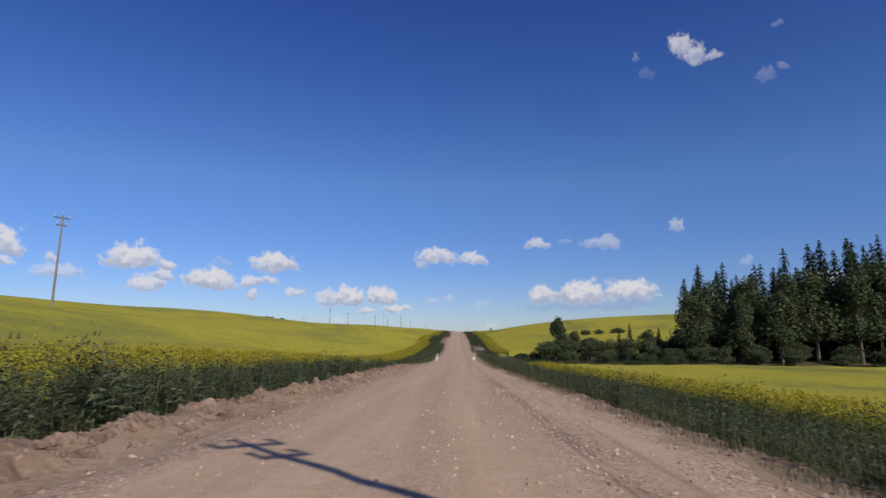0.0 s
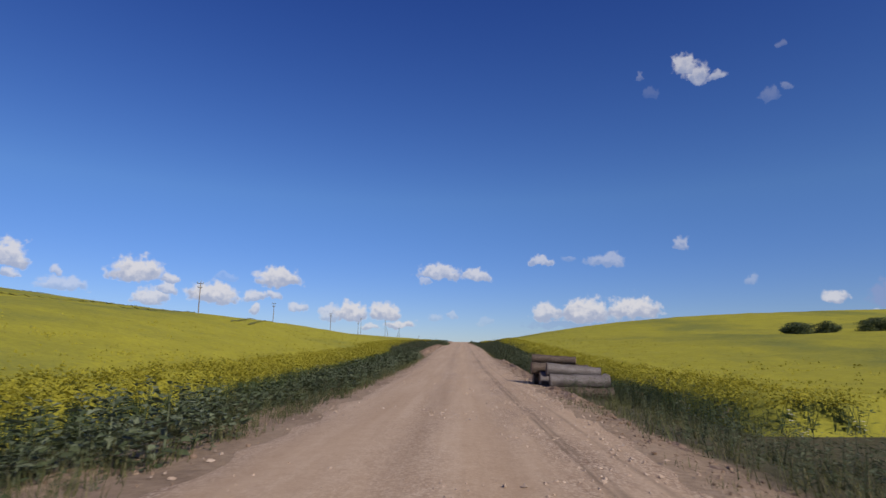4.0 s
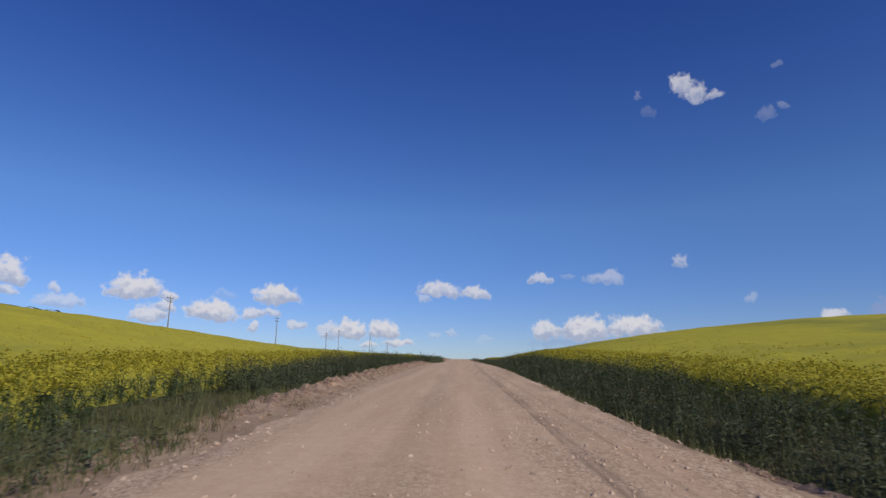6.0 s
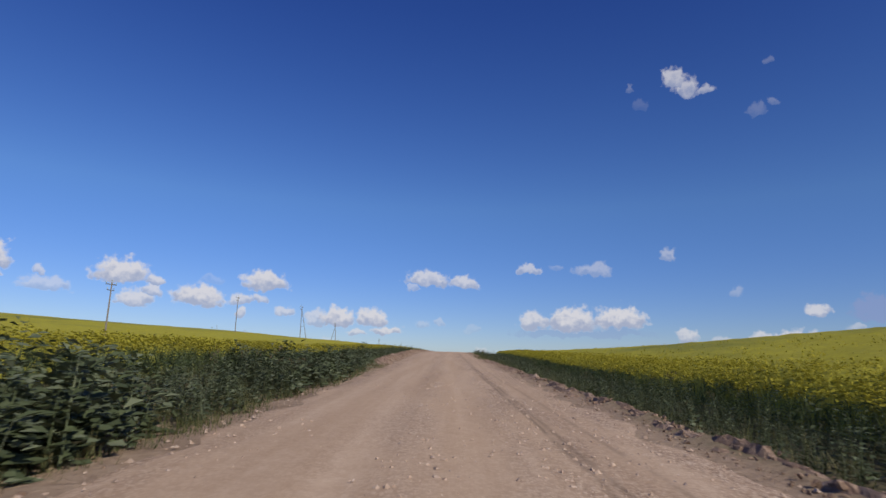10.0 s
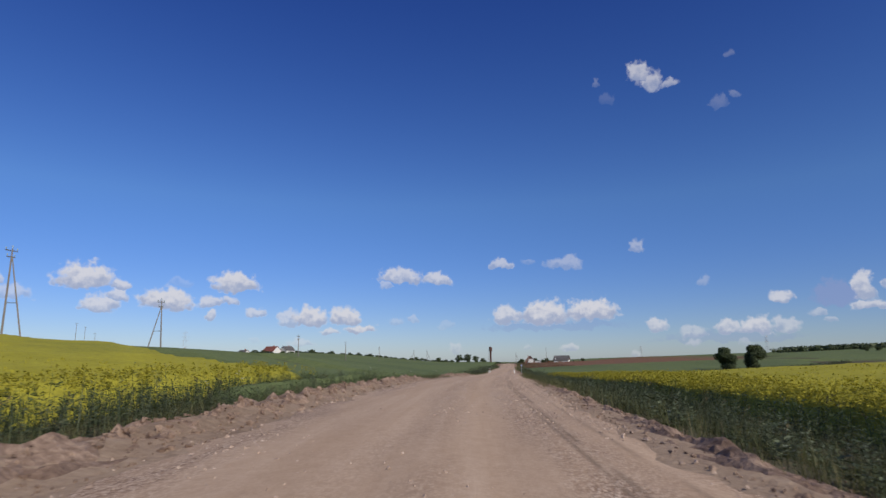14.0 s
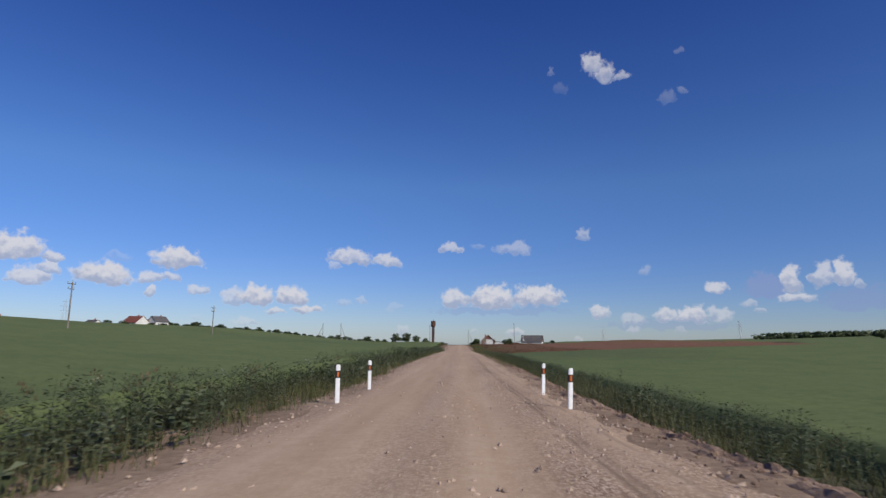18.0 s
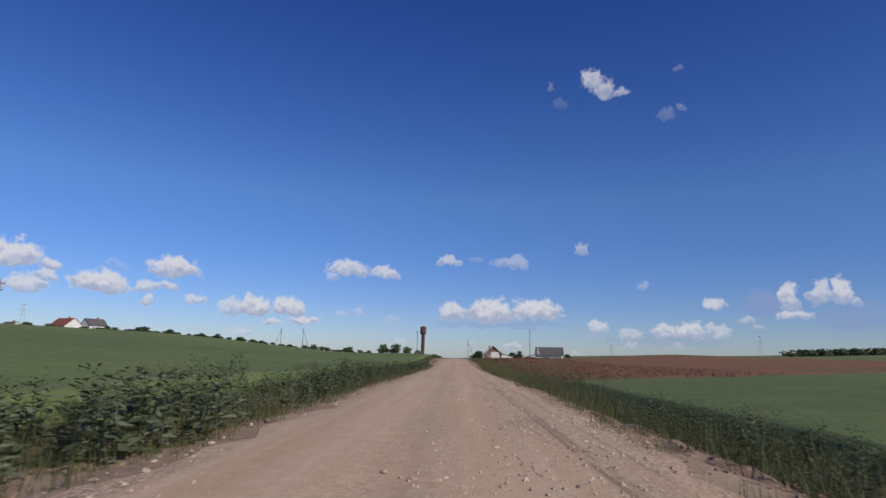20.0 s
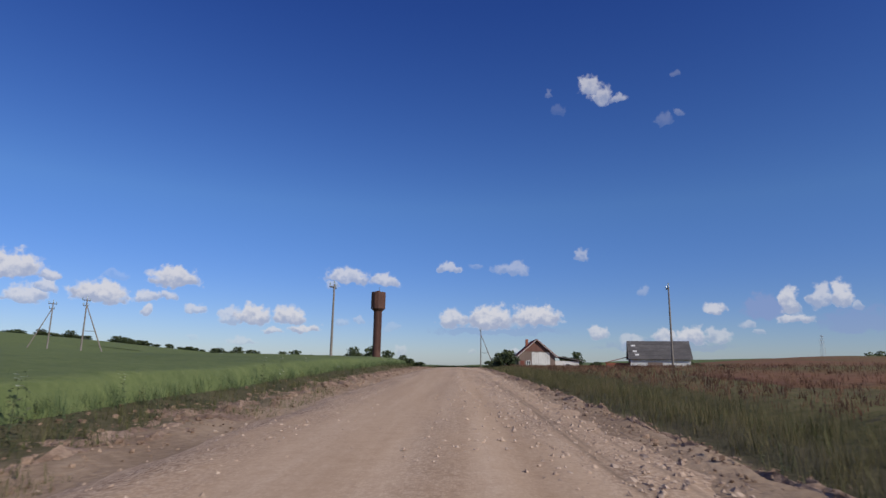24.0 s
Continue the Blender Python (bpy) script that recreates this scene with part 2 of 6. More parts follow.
def waves(x, y, size):
    """Gentle unevenness between -1 and 1."""
    x, y = np.asarray(x, float) / size, np.asarray(y, float) / size
    return (np.sin(x * 1.3 + 1.7 * np.sin(y * 0.71)) + np.sin(y * 1.13 + 2.1 * np.sin(x * 0.57 + 1)) + np.sin((x + y) * 2.3 + 0.4)) / 3


BERM_H = 0.27
HEAPS_L = [(-100, 1), (60, 1), (76, 0.1), (185, 0), (205, 1), (258, 1), (275, 0.1), (330, 0.1), (350, 1), (462, 1), (474, 0), (482, 0.9), (515, 0.8), (535, 0.1), (700, 0.15), (730, 0.5), (900, 0.3)]
HEAPS_R = [(-100, 0.5), (75, 0.6), (95, 0.7), (120, 0.3), (152, 0.8), (185, 0.8), (200, 0), (285, 0.1), (305, 0.9), (345, 0.9), (370, 0.5), (395, 0.8), (440, 0.7), (470, 0.3), (530, 0.7), (560, 0.65), (700, 0.65), (720, 0.9), (900, 0.7)]


def berm(y, u):
    """Where soil was heaped along the road, from 0 to 1."""
    return np.clip(np.where(u < 0, table(HEAPS_L, y), table(HEAPS_R, y)), 0, 1)


WIDTH_L = [(-200, 3.9), (20, 3.9), (74, 3.8), (83, 3.1), (90, 2.95), (97, 2.95), (120, 2.95), (160, 3.0), (200, 3.4), (225, 3.6), (255, 3.3), (300, 3.2), (345, 3.4), (390, 3.75), (450, 3.6), (490, 3.05),
           (535, 3.4), (548, 3.15), (556, 3.05), (566, 3.15), (580, 3.5), (620, 3.2), (670, 3.1), (705, 3.7), (722, 4.2), (760, 4.2), (1400, 3.6)]
WIDTH_R = [(-200, 3.8), (20, 3.8), (50, 3.4), (70, 3.15), (90, 2.95), (97, 3.05), (130, 3.4), (185, 3.9), (215, 4.2), (250, 4.3), (300, 4.0), (345, 3.7), (425, 3.2), (460, 3.4), (520, 3.6), (540, 3.6),
           (549, 3.25), (557, 3.1), (567, 3.35), (600, 3.4), (665, 3.15), (720, 3.15), (1400, 3.2)]


def half_width(y, u):
    """From the road's middle to the gravel's edge: narrower over the two culverts."""
    return np.where(np.asarray(u) < 0, table(WIDTH_L, y), table(WIDTH_R, y))


def land(y, u):
    """Height of the ground at the place y along the road, u right of its middle."""
    y, u = np.asarray(y, float), np.asarray(u, float)
    au = np.abs(u)
    z = table(ROAD_Z, y)
    left = -0.12 * smooth(3.5, 4.5, au) - 0.1 * smooth(4.8, 5.9, au) + 0.2 * smooth(5.9, 8.0, au) + table(BASE_L, y) * smooth(5, 9, au) + table(MOUND_L, y) * smooth(5, 9, au) * (1 - smooth(16, 32, au))
    left = left + table(HILL_L, y) * (1 - np.exp(-(np.maximum(au - 5, 0) / 120) ** 1.8)) + table(NEAR_L, y) * smooth(6, 35, au) * (1 - smooth(75, 140, au))
    left = left + 3 * smooth(75, 140, au) * (1 - smooth(170, 230, au)) * smooth(770, 820, y) * (1 - smooth(900, 960, y))
    past = au - table(WIDTH_R, y)
    deep = 0.4 + 0.6 * smooth(175, 200, y) * (1 - smooth(265, 295, y))
    right = deep * (-0.5 * smooth(0.0, 0.9, past) - 0.25 * smooth(0.6, 1.5, past) + 0.7 * smooth(1.8, 3.4, past)) + table(BASE_R, y) * smooth(1.6, 4.4, past)
    right = right + table(HILL_R, y) * (1 - np.exp(-(np.maximum(au - 7, 0) / 45) ** 1.1)) + 14 * smooth(150, 600, au) * smooth(650, 1000, y) + 4 * smooth(35, 110, au) * smooth(785, 860, y)
    heap = BERM_H * np.where(u < 0, 1.35, 1.0) * (berm(y, u) * np.exp(-((au - np.where(u < 0, table(WIDTH_L, y) + 1.35, table(WIDTH_R, y) + 0.95)) / np.where(u < 0, 0.85, 0.5)) ** 2)) * (1 + 0.5 * waves(u * 5, y * 1.3, 0.8))
    left, right = left + heap, right + heap
    z = z - 0.02 * np.minimum(au, 3.2) + np.where(u < 0, left, right)
    z = z + waves(u, y, 37.0) * 0.5 * smooth(15, 80, au) + waves(u + 9, y, 4.0) * 0.05 * smooth(3.5, 6, au)
    return z


def spot(y, u, up=0.0):
    """The world's place at y along and u right of the road, up above the ground."""
    return Vector((float(centre(y) + u), float(y), float(land(y, u)) + up))


def mesh_of(name, verts, faces, mats, face_mats=None, smooth_shade=False):
    """A mesh from arrays: verts (n, 3), faces (m, 3 or 4)."""
    verts, faces = np.asarray(verts, np.float32), np.asarray(faces, np.int32)
    me = bpy.data.meshes.new(name)
    k = faces.shape[1]
    me.vertices.add(len(verts))
    me.vertices.foreach_set("co", verts.ravel())
    me.loops.add(faces.size)
    me.loops.foreach_set("vertex_index", faces.ravel())
    me.polygons.add(len(faces))
    me.polygons.foreach_set("loop_start", np.arange(0, faces.size, k, dtype=np.int32))
    me.polygons.foreach_set("loop_total", np.full(len(faces), k, np.int32))
    for m in mats:
        me.materials.append(m)
    if face_mats is not None:
        me.polygons.foreach_set("material_index", np.asarray(face_mats, np.int32))
    me.polygons.foreach_set("use_smooth", np.full(len(faces), smooth_shade))
    me.update(calc_edges=True)
    return me


def sheet(name, ys, us, up, mat, keep=None, sloped=False):
    """A sheet over the land on the grid ys by us; up(y, u) is its height over the ground; keep(y, u) says where it is."""
    Y, U = np.meshgrid(np.asarray(ys, float), np.asarray(us, float), indexing="ij")
    rise = up(Y, U)
    if sloped:
        # the crop comes down to the ground along its border
        ok = np.pad(keep(Y, U), 1, mode="edge")
        n, k = Y.shape
        rise = rise * np.all([ok[i:i + n, j:j + k] for i in range(3) for j in range(3)], axis=0) - 0.02
    Z = land(Y, U) + rise
    verts = np.stack([centre(Y) + U, Y, Z], -1).reshape(-1, 3)
    a, b = Y.shape
    i = (np.arange(a - 1)[:, None] * b + np.arange(b - 1)[None]).ravel()
    faces = np.stack([i, i + 1, i + b + 1, i + b], 1)
    if keep is not None:
        ok = keep(Y, U).ravel()
        faces = faces[ok[faces].all(1)]
    me = mesh_of(name, verts, faces, [mat], smooth_shade=True)
    uv = me.uv_layers.new(name="along")
    i = np.empty(len(me.loops), np.int32)
    me.loops.foreach_get("vertex_index", i)
    uv.data.foreach_set("uv", np.stack([U.ravel(), Y.ravel()], 1).astype(np.float32)[i].ravel())
    return new(name, me)


def spread(*parts):
    """Rising numbers: (from, to, step) after one another."""
    out = []
    for a, b, s in parts:
        out += list(np.arange(a, b, s))
    return np.array(out + [parts[-1][1]])


# ---- materials ----
def nodes_of(name, rough=0.9, spec=0.3):
    m = bpy.data.materials.new(name)
    m.use_nodes = True
    nt = m.node_tree
    b = nt.nodes["Principled BSDF"]
    b.inputs["Roughness"].default_value = rough
    b.inputs["Specular IOR Level"].default_value = spec
    return m, nt, b


def noise_node(nt, vec, scale, detail=4.0, rough=0.6):
    t = nt.nodes.new("ShaderNodeTexNoise")
    t.inputs["Scale"].default_value, t.inputs["Detail"].default_value, t.inputs["Roughness"].default_value = scale, detail, rough
    if vec is not None:
        nt.links.new(vec, t.inputs["Vector"])
    return t.outputs[0]


def ramp(nt, fac, stops):
    r = nt.nodes.new("ShaderNodeValToRGB")
    while len(r.color_ramp.elements) < len(stops):
        r.color_ramp.elements.new(0.5)
    for e, (p, c) in zip(r.color_ramp.elements, stops):
        e.position, e.color = p, (*c, 1) if len(c) == 3 else c
    nt.links.new(fac, r.inputs[0])
    return r.outputs[0]


def blend(nt, fac, a, b, how="MIX"):
    x = nt.nodes.new("ShaderNodeMix")
    x.data_type, x.blend_type = "RGBA", how
    for sock, v in ((x.inputs[0], fac), (x.inputs[6], a), (x.inputs[7], b)):
        if isinstance(v, (int, float)):
            sock.default_value = v
        elif isinstance(v, tuple):
            sock.default_value = (*v, 1)
        else:
            nt.links.new(v, sock)
    return x.outputs[2]


def bump(nt, b, height, strength, distance):
    n = nt.nodes.new("ShaderNodeBump")
    n.inputs["Strength"].default_value, n.inputs["Distance"].default_value = strength, distance
    nt.links.new(height, n.inputs["Height"])
    nt.links.new(n.outputs[0], b.inputs["Normal"])


def coords(nt, kind="Object", stretch=None):
    c = nt.nodes.new("ShaderNodeTexCoord").outputs[kind]
    if stretch:
        mp = nt.nodes.new("ShaderNodeMapping")
        mp.inputs["Scale"].default_value = stretch
        nt.links.new(c, mp.inputs[0])
        c = mp.outputs[0]
    return c


def earthy(name, stops, big=0.15, small=3.0, strength=0.6, distance=0.05, rough=0.95, stretch=None):
    """A mottled surface: a ramp over two scales of noise, with relief."""
    m, nt, b = nodes_of(name, rough, 0.2)
    c = coords(nt, "Object", stretch)
    n1, n2 = noise_node(nt, c, big, 5), noise_node(nt, c, small, 6, 0.7)
    f = blend(nt, 0.5, n1, n2)
    nt.links.new(ramp(nt, f, stops), b.inputs["Base Color"])
    bump(nt, b, n2, strength, distance)
    return m


def leafy(name, stops, through=0.3, rough=0.6, patch=0.06):
    """Leaves and blades: colour by island and by patch, with light coming through."""
    m, nt, b = nodes_of(name, rough, 0.12)
    geo = nt.nodes.new("ShaderNodeNewGeometry")
    n1 = noise_node(nt, coords(nt), patch, 3)
    f = blend(nt, 0.55, n1, geo.outputs["Random Per Island"])
    col = ramp(nt, f, stops)
    nt.links.new(col, b.inputs["Base Color"])
    tr = nt.nodes.new("ShaderNodeBsdfTranslucent")
    nt.links.new(col, tr.inputs[0])
    mx = nt.nodes.new("ShaderNodeMixShader")
    mx.inputs[0].default_value = through
    nt.links.new(b.outputs[0], mx.inputs[1])
    nt.links.new(tr.outputs[0], mx.inputs[2])
    nt.links.new(mx.outputs[0], nt.nodes["Material Output"].inputs[0])
    return m


def road_material():
    """Packed pinkish gravel: smooth worn tracks, loose stones in strips between them and at the edges, dark tyre lines."""
    m, nt, b = nodes_of("packed gravel", 0.95, 0.12)
    uv = coords(nt, "UV")
    sep = nt.nodes.new("ShaderNodeSeparateXYZ")
    nt.links.new(uv, sep.inputs[0])
    drift = noise_node(nt, coords(nt, "UV", (0.25, 0.035, 1)), 1.0, 2)

    def along(shift, wobble):
        a = nt.nodes.new("ShaderNodeMath")
        a.operation = "MULTIPLY_ADD"
        nt.links.new(drift, a.inputs[0])
        a.inputs[1].default_value = wobble
        nt.links.new(sep.outputs[0], a.inputs[2])
        r = nt.nodes.new("ShaderNodeMapRange")
        nt.links.new(a.outputs[0], r.inputs[0])
        r.inputs[1].default_value, r.inputs[2].default_value = -4 + shift + wobble / 2, 4 + shift + wobble / 2
        return r.outputs[0]

    def grey(*stops):
        return [(p, (v, v, v)) for p, v in stops]

    strips = ramp(nt, along(0, 0.9), grey((0.02, 1), (0.12, 0.8), (0.2, 0.15), (0.32, 0.05), (0.42, 0.3), (0.5, 0.4), (0.57, 0.08), (0.64, 0.2), (0.71, 0.8), (0.78, 0.85), (0.84, 0.3), (0.93, 0.95)))
    tyre = ramp(nt, along(0.05, 0.5), grey((0.738, 0), (0.75, 0.85), (0.758, 0.25), (0.768, 0.75), (0.78, 0), (0.83, 0), (0.838, 0.55), (0.85, 0)))
    patch = ramp(nt, noise_node(nt, coords(nt, "UV", (0.9, 0.16, 1)), 1.0, 4, 0.65), grey((0.38, 0.15), (0.6, 1)))
    loose_at = blend(nt, 1.0, strips, patch, "MULTIPLY")
    lines = blend(nt, 1.0, tyre, ramp(nt, noise_node(nt, coords(nt, "UV", (3.0, 0.5, 1)), 1.0, 3), grey((0.36, 0.15), (0.52, 1))), "MULTIPLY")
    long = noise_node(nt, coords(nt, "UV", (1.6, 0.06, 1)), 1.0, 5)
    coarse = noise_node(nt, uv, 3.0, 5, 0.7)
    grain = noise_node(nt, uv, 40.0, 4, 0.7)
    base = ramp(nt, blend(nt, 0.4, long, coarse), [(0.32, (0.40, 0.268, 0.165)), (0.5, (0.475, 0.332, 0.215)), (0.66, (0.545, 0.395, 0.268))])
    cells = nt.nodes.new("ShaderNodeTexVoronoi")
    cells.inputs["Scale"].default_value = 26.0
    nt.links.new(uv, cells.inputs["Vector"])
    tone = nt.nodes.new("ShaderNodeSeparateColor")
    nt.links.new(cells.outputs["Color"], tone.inputs[0])
    stones = ramp(nt, tone.outputs[0], [(0.1, (0.21, 0.13, 0.085)), (0.45, (0.40, 0.272, 0.18)), (0.85, (0.6, 0.46, 0.335))])
    # stone colour darkened towards the gaps, painting in the shade between stones
    gaps = ramp(nt, cells.outputs["Distance"], [(0.45, (1, 1, 1)), (0.8, (0.45, 0.42, 0.4))])
    stones = blend(nt, 1.0, stones, gaps, "MULTIPLY")
    col = blend(nt, loose_at, blend(nt, 0.06, base, stones), stones)
    col = blend(nt, lines, col, (0.2, 0.14, 0.092))
    nt.links.new(col, b.inputs["Base Color"])
    low = nt.nodes.new("ShaderNodeInvert")
    nt.links.new(cells.outputs["Distance"], low.inputs[1])
    both = blend(nt, loose_at, blend(nt, 0.3, coarse, grain), low.outputs[0])
    bump(nt, b, both, 0.5, 0.022)
    return m


M_ROAD = road_material()
def soil_material():
    """Dark soil and dead grass, with spilled gravel and dug soil along the road."""
    m, nt, b = nodes_of("verge soil", 0.95, 0.15)
    c = coords(nt)
    n1, n2 = noise_node(nt, c, 0.3, 5), noise_node(nt, c, 6.0, 6, 0.7)
    f = blend(nt, 0.5, n1, n2)
    grassy = ramp(nt, f, [(0.3, (0.055, 0.05, 0.028)), (0.5, (0.085, 0.075, 0.038)), (0.68, (0.15, 0.12, 0.07))])
    dug = ramp(nt, f, [(0.3, (0.16, 0.105, 0.066)), (0.5, (0.3, 0.21, 0.136)), (0.7, (0.44, 0.325, 0.218))])
    sep = nt.nodes.new("ShaderNodeSeparateXYZ")
    nt.links.new(coords(nt, "UV"), sep.inputs[0])
    a = nt.nodes.new("ShaderNodeMath")
    a.operation = "ABSOLUTE"
    nt.links.new(sep.outputs[0], a.inputs[0])
    w = nt.nodes.new("ShaderNodeMath")
    w.operation = "MULTIPLY_ADD"
    nt.links.new(n1, w.inputs[0])
    w.inputs[1].default_value = 3.0
    half = nt.nodes.new("ShaderNodeMath")
    half.operation = "MULTIPLY_ADD"
    nt.links.new(sep.outputs[0], half.inputs[0])
    half.inputs[1].default_value = 0.09
    nt.links.new(a.outputs[0], half.inputs[2])
    nt.links.new(half.outputs[0], w.inputs[2])
    near = nt.nodes.new("ShaderNodeMapRange")
    near.inputs[1].default_value, near.inputs[2].default_value, near.inputs[3].default_value, near.inputs[4].default_value = 6.2, 7.3, 1.0, 0.0
    nt.links.new(w.outputs[0], near.inputs[0])
    nt.links.new(blend(nt, near.outputs[0], grassy, dug), b.inputs["Base Color"])
    bump(nt, b, n2, 0.8, 0.06)
    return m


M_SOIL = soil_material()
M_CLOD = earthy("dug reddish soil", [(0.34, (0.1, 0.062, 0.042)), (0.48, (0.22, 0.145, 0.1)), (0.64, (0.4, 0.285, 0.2))], 1.3, 8.0, 1.0, 0.06)
M_STONE = earthy("loose stones", [(0.3, (0.19, 0.13, 0.09)), (0.5, (0.37, 0.27, 0.2)), (0.7, (0.55, 0.44, 0.35))], 3.0, 25.0, 0.4, 0.01)
M_GRASS = leafy("verge grass", [(0.2, (0.055, 0.062, 0.022)), (0.45, (0.09, 0.098, 0.036)), (0.65, (0.145, 0.14, 0.058)), (0.85, (0.26, 0.215, 0.115))])
M_WEED = leafy("weed leaves", [(0.2, (0.05, 0.064, 0.032)), (0.5, (0.082, 0.1, 0.05)), (0.78, (0.145, 0.158, 0.09)), (0.92, (0.23, 0.235, 0.145))])
M_DOCK = leafy("broad weed leaves", [(0.2, (0.055, 0.07, 0.034)), (0.5, (0.095, 0.115, 0.056)), (0.78, (0.185, 0.205, 0.125)), (0.9, (0.31, 0.33, 0.23))], 0.2, 0.6)
M_HEAD = leafy("dry brown seed heads", [(0.2, (0.085, 0.065, 0.035)), (0.6, (0.14, 0.11, 0.06)), (0.85, (0.21, 0.17, 0.1))])
M_STRAW = leafy("straw-tipped meadow grass", [(0.2, (0.075, 0.072, 0.03)), (0.5, (0.14, 0.125, 0.055)), (0.8, (0.24, 0.19, 0.095))])
M_WHITE = leafy("white umbels", [(0.2, (0.42, 0.43, 0.35)), (0.8, (0.66, 0.66, 0.58))], 0.2)
M_STEM = leafy("rape stems and leaves", [(0.2, (0.05, 0.072, 0.032)), (0.5, (0.08, 0.108, 0.045)), (0.8, (0.13, 0.155, 0.065))])
M_BLOOM = leafy("rape blossom", [(0.2, (0.27, 0.238, 0.026)), (0.5, (0.345, 0.303, 0.032)), (0.8, (0.41, 0.36, 0.042))], 0.3)
M_WHEAT = leafy("young cereal", [(0.2, (0.062, 0.095, 0.042)), (0.5, (0.09, 0.128, 0.058)), (0.8, (0.125, 0.165, 0.076))], 0.25)
M_SORREL = leafy("reddish seed grass", [(0.2, (0.10, 0.055, 0.035)), (0.5, (0.17, 0.09, 0.058)), (0.8, (0.24, 0.15, 0.09))], 0.3)
M_NEEDLE = leafy("spruce needles", [(0.2, (0.02, 0.035, 0.018)), (0.5, (0.035, 0.055, 0.025)), (0.8, (0.06, 0.08, 0.035))], 0.1)
M_LEAF = leafy("willow leaves", [(0.2, (0.04, 0.055, 0.024)), (0.5, (0.07, 0.09, 0.04)), (0.8, (0.125, 0.145, 0.075))], 0.25)


def canopy(name, stops, patch_stops, small, patch=0.035):
    """The top of a crop seen from afar: colour of flowers or blades, thin patches, rows."""
    m, nt, b = nodes_of(name, 0.9, 0.1)
    c = coords(nt)
    n1, n2 = noise_node(nt, c, small, 6, 0.75), noise_node(nt, coords(nt, "Object", (1.0, 0.45, 1.0)), patch, 5, 0.6)
    col = ramp(nt, n1, stops)
    thin = ramp(nt, n2, [(0.5, (0, 0, 0)), (0.64, (1, 1, 1))])
    mid = ramp(nt, noise_node(nt, c, 0.3, 4, 0.7), [(0.35, (0.86, 0.87, 0.9)), (0.65, (1.05, 1.04, 1.0))])
    other = ramp(nt, n1, patch_stops)
    nt.links.new(blend(nt, 1.0, blend(nt, thin, col, other), mid, "MULTIPLY"), b.inputs["Base Color"])
    bump(nt, b, n1, 0.35, 0.15)
    return m


M_RAPE = canopy("rape in bloom", [(0.3, (0.27, 0.245, 0.035)), (0.47, (0.34, 0.305, 0.034)), (0.65, (0.405, 0.36, 0.036))], [(0.3, (0.15, 0.16, 0.04)), (0.6, (0.25, 0.245, 0.042))], 3.2, 0.045)
M_CEREAL = canopy("cereal field", [(0.3, (0.10, 0.13, 0.046)), (0.5, (0.135, 0.165, 0.06)), (0.7, (0.165, 0.195, 0.075))], [(0.3, (0.085, 0.115, 0.045)), (0.6, (0.125, 0.15, 0.06))], 2.5, 0.02)
M_MEADOW = canopy("rough meadow grass", [(0.3, (0.085, 0.08, 0.032)), (0.5, (0.135, 0.12, 0.05)), (0.7, (0.2, 0.165, 0.078))], [(0.3, (0.11, 0.07, 0.042)), (0.6, (0.19, 0.125, 0.07))], 2.0, 0.1)
M_REDGRASS = canopy("reddish fallow", [(0.3, (0.13, 0.066, 0.036)), (0.5, (0.205, 0.102, 0.058)), (0.7, (0.26, 0.15, 0.085))], [(0.3, (0.09, 0.08, 0.035)), (0.6, (0.17, 0.14, 0.06))], 2.0)
# darkened green, the shade of the wheel lanes put into the colour
M_LANE_SHADE = leafy("green of shaded wheel lanes", [(0.2, (0.15, 0.15, 0.035)), (0.6, (0.2, 0.195, 0.04))], 0.1)
M_WOODPOLE = earthy("weathered pole wood", [(0.3, (0.12, 0.105, 0.09)), (0.6, (0.24, 0.21, 0.18))], 1.0, 12.0, 0.5, 0.01, stretch=(6, 6, 0.4))
M_DARKMETAL = earthy("dull steel", [(0.3, (0.07, 0.07, 0.075)), (0.7, (0.14, 0.14, 0.14))], 2.0, 20.0, 0.2, 0.004, 0.55)
M_PORCELAIN = earthy("insulator glass", [(0.3, (0.2, 0.25, 0.24)), (0.7, (0.4, 0.46, 0.44))], 2.0, 20.0, 0.1, 0.002, 0.25)
M_PAINT = earthy("white post plastic", [(0.3, (0.62, 0.62, 0.6)), (0.5, (0.78, 0.78, 0.77)), (0.7, (0.84, 0.84, 0.83))], 2.0, 12.0, 0.1, 0.003, 0.5)
M_BLACK = earthy("black post band", [(0.3, (0.02, 0.02, 0.022)), (0.7, (0.05, 0.05, 0.05))], 2.0, 12.0, 0.1, 0.003, 0.5)
M_REFLECT = earthy("orange reflector", [(0.3, (0.5, 0.1, 0.02)), (0.7, (0.65, 0.18, 0.04))], 4.0, 30.0, 0.1, 0.002, 0.2)
M_GALV = earthy("galvanised tube", [(0.3, (0.3, 0.31, 0.32)), (0.7, (0.48, 0.49, 0.5))], 3.0, 20.0, 0.1, 0.002, 0.4)
M_BLUE = earthy("blue sign face", [(0.3, (0.02, 0.06, 0.3)), (0.7, (0.03, 0.08, 0.38))], 3.0, 20.0, 0.05, 0.002, 0.4)
M_RUST = earthy("rusted steel", [(0.3, (0.045, 0.025, 0.02)), (0.5, (0.09, 0.045, 0.034)), (0.68, (0.15, 0.08, 0.058))], 0.6, 6.0, 0.4, 0.02, 0.75, (1, 1, 0.35))
M_CONCRETE = earthy("pale concrete", [(0.3, (0.4, 0.38, 0.35)), (0.7, (0.62, 0.6, 0.56))], 0.8, 9.0, 0.4, 0.02)
